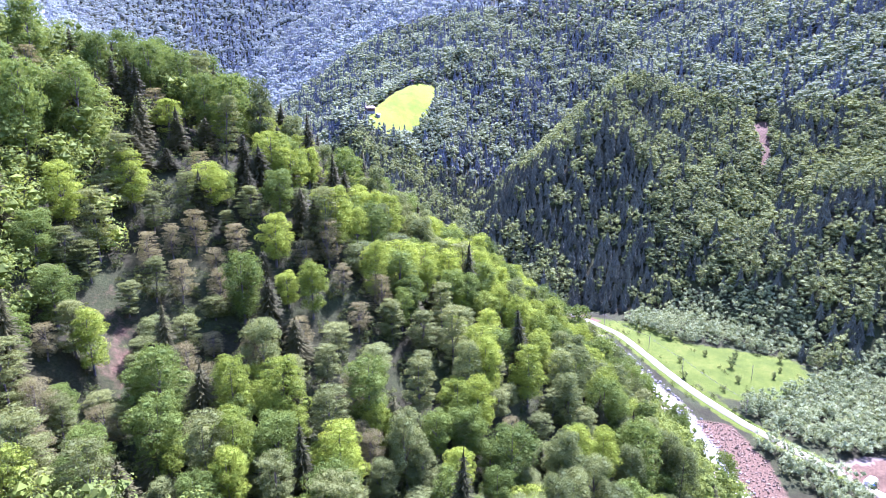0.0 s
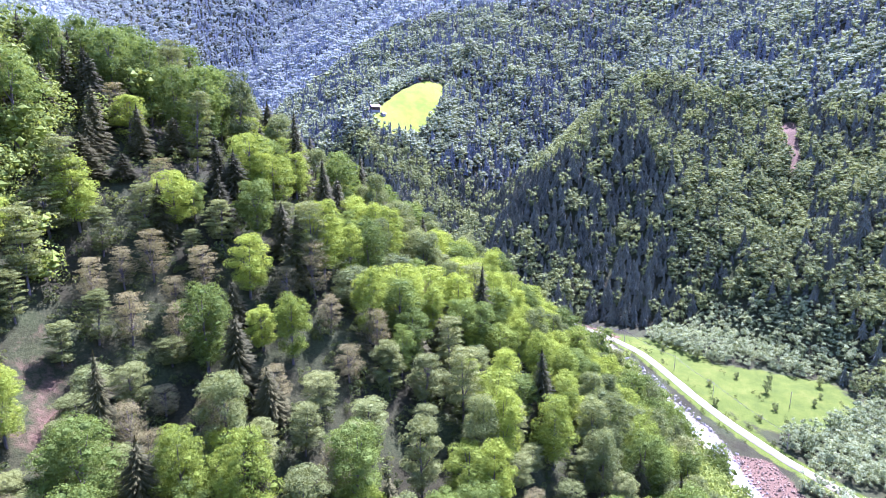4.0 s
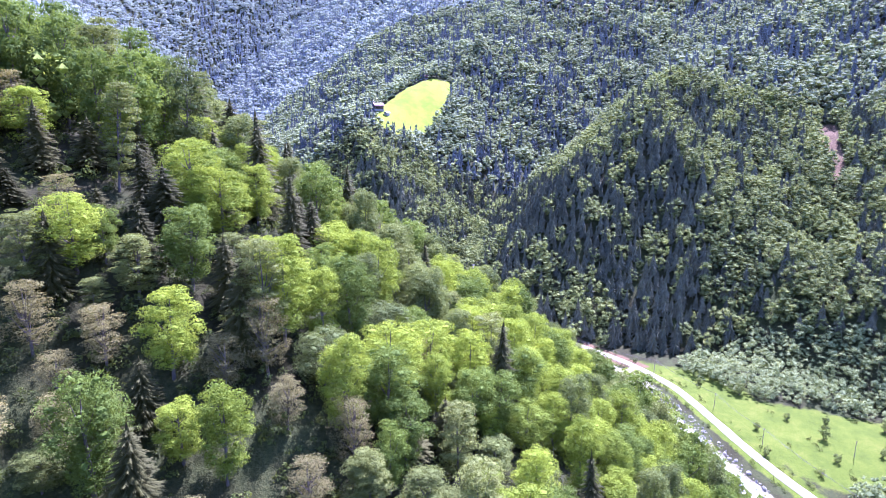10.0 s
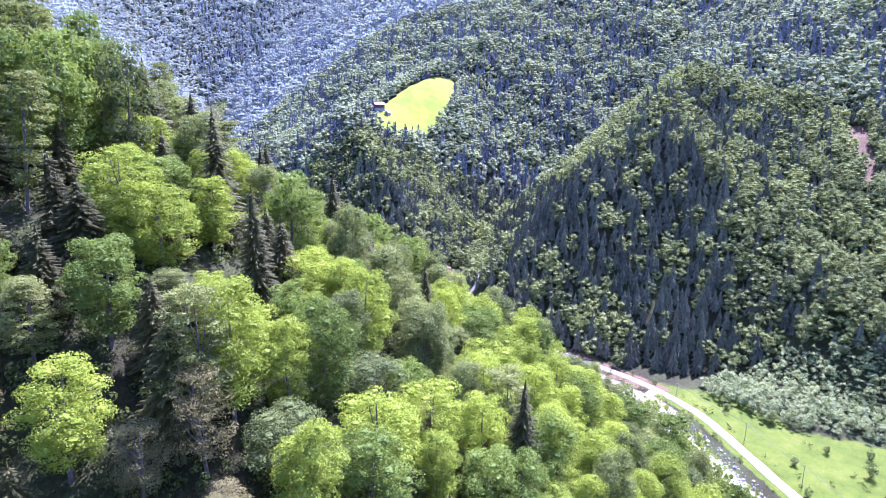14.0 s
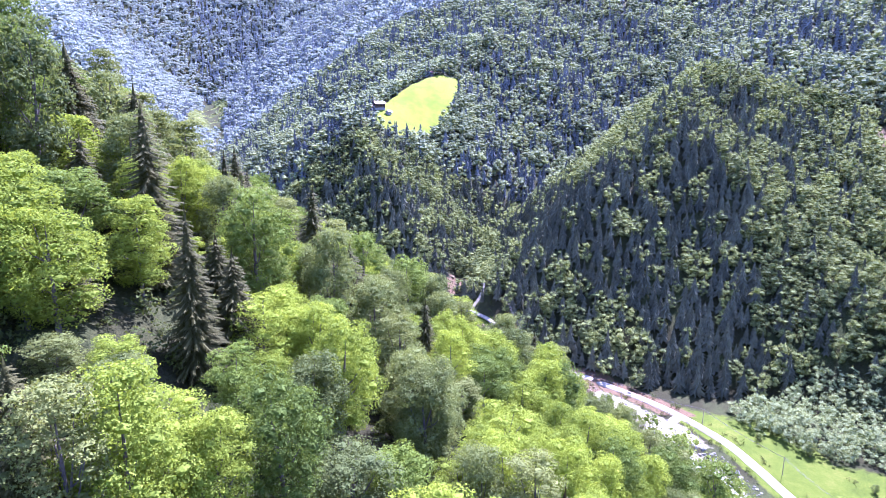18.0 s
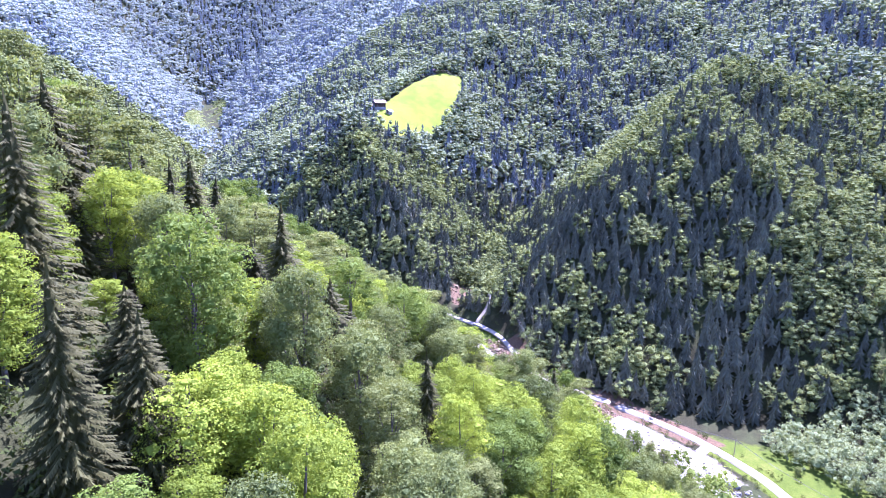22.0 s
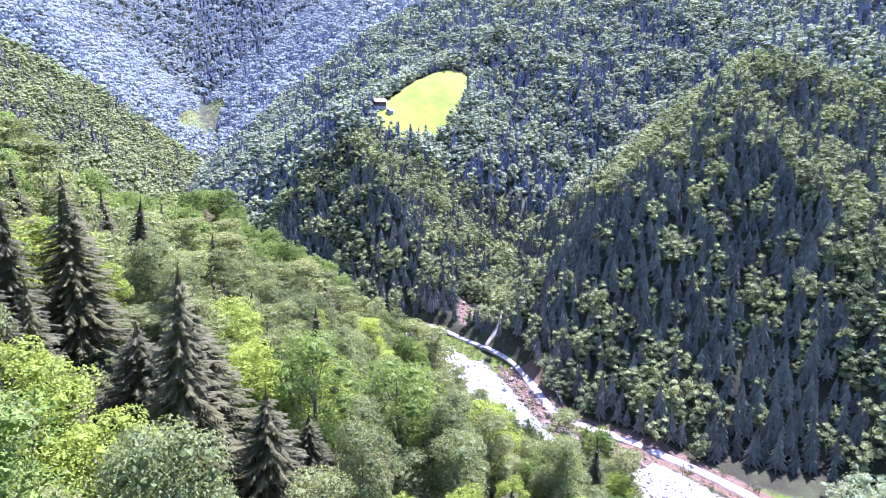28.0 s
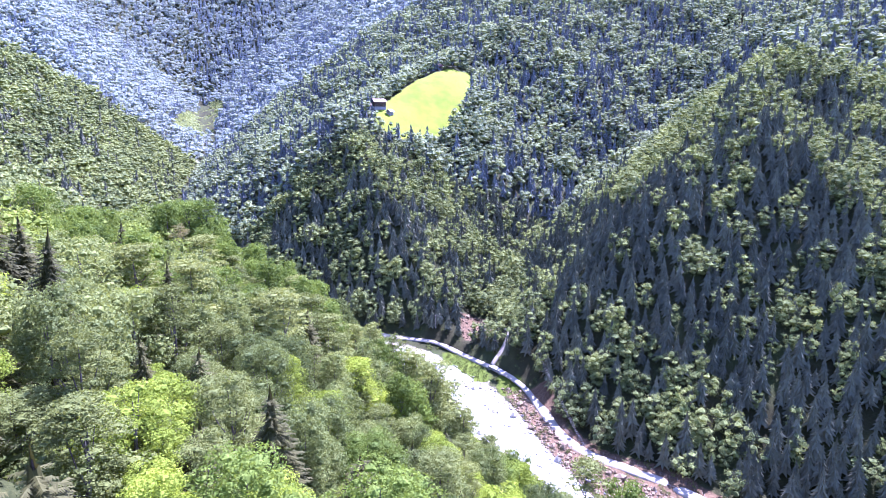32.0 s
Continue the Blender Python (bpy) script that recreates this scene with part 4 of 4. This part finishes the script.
def house(x, y, turn, w, d, tall, rise, wall, roof, label, storeys=2, chimney=True, balcony=False):
    root = tagged(new("house"), label, "house", "houses by the high meadow")
    z = height_at(x, y)
    root.matrix_basis = pose(x, y, z, 0, 0, turn)
    part("foundation", box(0, 0, -2.2, w + 0.3, d + 0.3, 2.9), CONCRETE, root, "rough stone and concrete base")
    part("wall", box(0, 0, 0.7, w, d, tall - 0.7), wall, root)
    gable_ends = shape([(-w / 2 + 0.02, -d / 2, tall), (-w / 2 + 0.02, d / 2, tall), (-w / 2 + 0.02, 0, tall + rise), (w / 2 - 0.02, -d / 2, tall), (w / 2 - 0.02, d / 2, tall), (w / 2 - 0.02, 0, tall + rise)],
                       [(0, 1, 2), (3, 5, 4), (0, 2, 5, 3), (1, 4, 5, 2), (0, 3, 4, 1)])
    part("gable", gable_ends, WALL, root, "dark boarded gable")
    cover = part("roof", gable(w, d, tall, rise, 0.9, 0.16), roof, root)
    if chimney:
        part("chimney", box(w * 0.22, 0.5, tall + rise * 0.5, 0.7, 0.7, rise * 0.9), CONCRETE, cover, "grey chimney")
    n = max(2, int(w / 3))
    for storey in range(storeys):
        for face in (-1, 1):
            for i in range(n):
                px = (i + 0.5) / n * w - w / 2
                pz = 1.5 + storey * 2.7
                if pz + 1.3 > tall:
                    continue
                win = part("window", box(px, face * (d / 2 + 0.01), pz, 1.15, 0.12, 1.3, 0.0), POLE, root, "weathered window frame")
                part("pane", box(px, face * (d / 2 + 0.06), pz + 0.1, 0.92, 0.07, 1.1, 0.0), GLASS, win)
    part("door", box(-w / 2 - 0.02, d * 0.1, 0.5, 0.12, 1.0, 2.05, 0.02), WALL, root, "plain board door")
    if balcony:
        deck = part("balcony", box(0, -d / 2 - 0.7, 3.3, w * 0.8, 1.4, 0.16), WALL, root, "wooden balcony")
        part("railing", box(0, -d / 2 - 1.36, 3.46, w * 0.8, 0.08, 0.95), WALL, deck)
    return root


house(-95, 812, 28, 11.0, 8.0, 5.2, 2.4, WALL, ROOF_RED, "two-storey timber farmhouse with a red-brown roof beside the meadow", 2, True, True)
house(-105, 806, 10, 7.5, 6.0, 3.3, 1.9, WALL, ROOF_RED, "small dark timber barn with a reddish roof beside the farmhouse", 1, False)
house(-84, 806, 62, 5.0, 4.0, 2.8, 1.4, PLASTER, ROOF_GREY, "low pale shed with a grey tin roof", 1, False)
house(-104, 868, 20, 8.0, 6.0, 3.4, 1.8, PLASTER, ROOF_GREY, "grey-roofed cottage at the meadow's edge among trees", 1, False)
house(-60, 926, 5, 11.0, 7.5, 4.6, 2.2, WALL, ROOF_GREY, "long timber house with a grey roof above the meadow", 1, True)
house(-46, 935, -8, 7.0, 6.0, 3.2, 1.8, WALL, ROOF_RED, "small timber barn above the meadow", 1, False)


def bridge(x, y, turn):
    root = tagged(new("bridge"), "low concrete road bridge over a side stream", "bridge")
    root.matrix_basis = pose(x, y, height_at(x, y), 0, 0, turn)
    part("deck", box(0, 0, 0.1, 10.5, 5.6, 0.5, 0.05), CONCRETE, root)
    for s in (-1, 1):
        part("abutment", box(s * 4.4, 0, -2.6, 1.4, 5.4, 2.75), CONCRETE, root)
        kerb = part("kerb", box(0, s * 2.65, 0.6, 10.5, 0.3, 0.28), CONCRETE, root)
        for i in range(6):
            part("post", box(-4.5 + 1.8 * i, s * 2.65, 0.88, 0.12, 0.12, 0.75, 0.01), METAL, kerb)
        part("rail", box(0, s * 2.65, 1.55, 9.4, 0.07, 0.07, 0.0), METAL, kerb)


bridge(7, 557.5, 130)


def power_pole(x, y, turn):
    root = tagged(new("power_pole"), "weathered wooden power pole with a crossarm beside the road", "power pole", "power poles along the valley")
    root.matrix_basis = pose(x, y, height_at(x, y) - 0.1, 0, 0, turn)
    v, f = tube([(0, 0, -1), (0, 0, 4), (0, 0, 9)], [0.17, 0.15, 0.11], 8)
    link_mesh("pole", v, f, POLE, root)
    arm = part("crossarm", box(0, 0, 8.3, 1.9, 0.14, 0.16, 0.02), POLE, root)
    for s in (-0.8, 0, 0.8):
        v, f = tube([(s, 0, 8.44), (s, 0, 8.6), (s, 0, 8.76)], [0.05, 0.08, 0.04], 6)
        link_mesh("insulator", v, f, CONCRETE, arm)
    return root


POLES = [(40, 472), (83, 445), (118, 424), (138, 385), (148, 352), (187, 344), (165, 305), (28, 540), (-30, 600)]
for px, py in POLES:
    power_pole(px, py, 40)
LINES = [(-30, 600), (28, 540), (40, 472), (83, 445), (118, 424), (138, 385), (148, 352), (165, 305)]
for (ax, ay), (bx, by) in zip(LINES[:-1], LINES[1:]):
    a, b = Vector((ax, ay, height_at(ax, ay) + 8.6)), Vector((bx, by, height_at(bx, by) + 8.6))
    wires = tagged(new("power_line"), "thin dark overhead wires sagging between poles", "power line", "power lines along the valley")
    for s in (-0.55, 0.0, 0.55):
        pts = []
        for i in range(9):
            u = i / 8
            p = a.lerp(b, u)
            pts.append((p.x + s, p.y - s, p.z - 1.2 * 4 * u * (1 - u)))
        v, f = tube(pts, [0.025] * 9, 4)
        link_mesh("wire", v, f, WIRE, wires)


def guard_posts():
    """Low posts and a rope of mesh along the foot of the hill beside the road."""
    p = resample(ROADLINE, 3.0)
    keep = [q for q in p if 435 < q[1] < 505 and q[0] < 112]
    fence = tagged(new("roadside_fence"), "rusty wire fence on thin posts along the road", "fence")
    last = None
    post_mesh = None
    for i, (x, y) in enumerate(keep):
        nx, ny = keep[min(i + 1, len(keep) - 1)] - keep[max(i - 1, 0)]
        n = math.hypot(nx, ny) + 1e-6
        fx, fy = x + ny / n * -3.6, y + nx / n * 3.6
        if height_at(fx, fy) < height_at(x + ny / n * 3.6, y - nx / n * 3.6):
            fx, fy = x + ny / n * 3.6, y - nx / n * 3.6
        z = height_at(fx, fy)
        if post_mesh is None:
            v, f = tube([(0, 0, -0.4), (0, 0, 1.3)], [0.06, 0.05], 6)
            post = link_mesh("post", v, f, POLE, fence)
            post_mesh = post.data
        else:
            post = new("post", post_mesh)
            post.parent = fence
        post.location = (fx, fy, z)
        if last is not None:
            for h in (0.5, 0.85, 1.2):
                v, f = tube([(last[0], last[1], last[2] + h), (fx, fy, z + h)], [0.02, 0.02], 4)
                link_mesh("wire", v, f, WIRE, fence)
        last = (fx, fy, z)


guard_posts()


def yard():
    """The small works yard by the road below."""
    root = tagged(new("site_shed"), "white sheet-metal site shed with a blue tarpaulin", "shed")
    x, y = 196, 250
    root.matrix_basis = pose(x, y, height_at(x, y), 0, 0, 35)
    part("wall", box(0, 0, -0.3, 6.0, 3.0, 2.9), WHITE, root)
    part("roof", gable(6.0, 3.0, 2.6, 0.5, 0.25, 0.08), WHITE, root)
    part("tarpaulin", box(-1.2, -1.75, -0.1, 3.0, 0.5, 2.1, 0.12), BLUE, root, "folded blue tarpaulin")
    part("door", box(1.6, -1.52, 0.0, 0.95, 0.08, 2.0, 0.01), METAL, root)


yard()


def rocks(name, label, poly, step, size, seed, material, extra=None):
    """Stones scattered over a patch, as one mesh."""
    xs, ys = [p[0] for p in poly], [p[1] for p in poly]
    x, y, rng = tumble(0, seed, min(xs), max(xs), min(ys), max(ys), step)
    ok = inside(x, y, poly) > 0
    if extra is not None:
        ok &= extra(x, y)
    x, y = x[ok], y[ok]
    s = size * rng.lognormal(0, 0.45, len(x))
    z = ground(x, y)
    verts, faces = [], []
    for i in range(len(x)):
        v, f = blob(rng, 0.25)
        verts.append(v * s[i] * rng.uniform(0.6, 1.2, 3) + np.array([x[i], y[i], z[i] + 0.15 * s[i]]))
        faces.append(f + 12 * i)
    if verts:
        tagged(link_mesh(name, np.concatenate(verts), np.concatenate(faces), material), label, "stones", kind="stuff")


BEDAREA = [(-75, 600), (-20, 570), (10, 530), (30, 480), (70, 445), (118, 395), (140, 300), (140, 225), (112, 225), (108, 330), (90, 395), (40, 440), (0, 480), (-40, 535), (-80, 585)]
rocks("river_stones", "pale rounded boulders and cobbles in the river bed", BEDAREA, 2.6, 0.55, 71, STONE)
rocks("rubble_stones", "reddish broken stones on the bank below the road", RUBBLE, 1.6, 0.55, 72, REDSTONE)
rocks("slip_stones", "broken reddish rock at the foot of the landslip", SLIP, 2.0, 0.6, 73, REDSTONE)
rocks("bank_stones", "reddish cobbles on the gravel bank", RIVERSIDE, 1.5, 0.4, 74, REDSTONE)
rocks("sand_stones", "scattered stones on the sandy river flat", SANDFLAT, 3.0, 0.4, 75, STONE)


def lone_bushes():
    """Round bushes standing singly on the pasture."""
    rng = np.random.RandomState(81)
    forms = []
    for i in range(3):
        v, f, mid = broad_crown(rng, 5.5 + i, 2.3 + 0.3 * i, 0.3, 20, 1500, 0.17, 0.85, 0.5, 0.4)
        stems = join([tube([(0, 0, -0.4), tuple(np.array(m) * 0.5), tuple(m)], [0.12, 0.08, 0.03], 5) for m in mid[:6]])
        forms.append(plant("lone_bush", "dark green rounded bush standing alone on the pasture", "bush", "bushes on the pasture", stems, (v, f), BARK, LEAF["alder"]))
    for i, (x, y) in enumerate([(152, 366), (146, 344), (181, 358), (209, 353), (164, 330), (201, 345), (172, 376), (190, 372), (158, 400), (140, 412), (177, 340), (216, 366)]):
        m = Matrix.Translation((x, y, height_at(x, y) - 0.1)) @ Matrix.Rotation(i * 1.7, 4, "Z") @ Matrix.Scale(rng.uniform(0.6, 1.1), 4)
        if i < 3:
            forms[i].matrix_basis = m
        else:
            copy_thing(forms[i % 3], m)


lone_bushes()
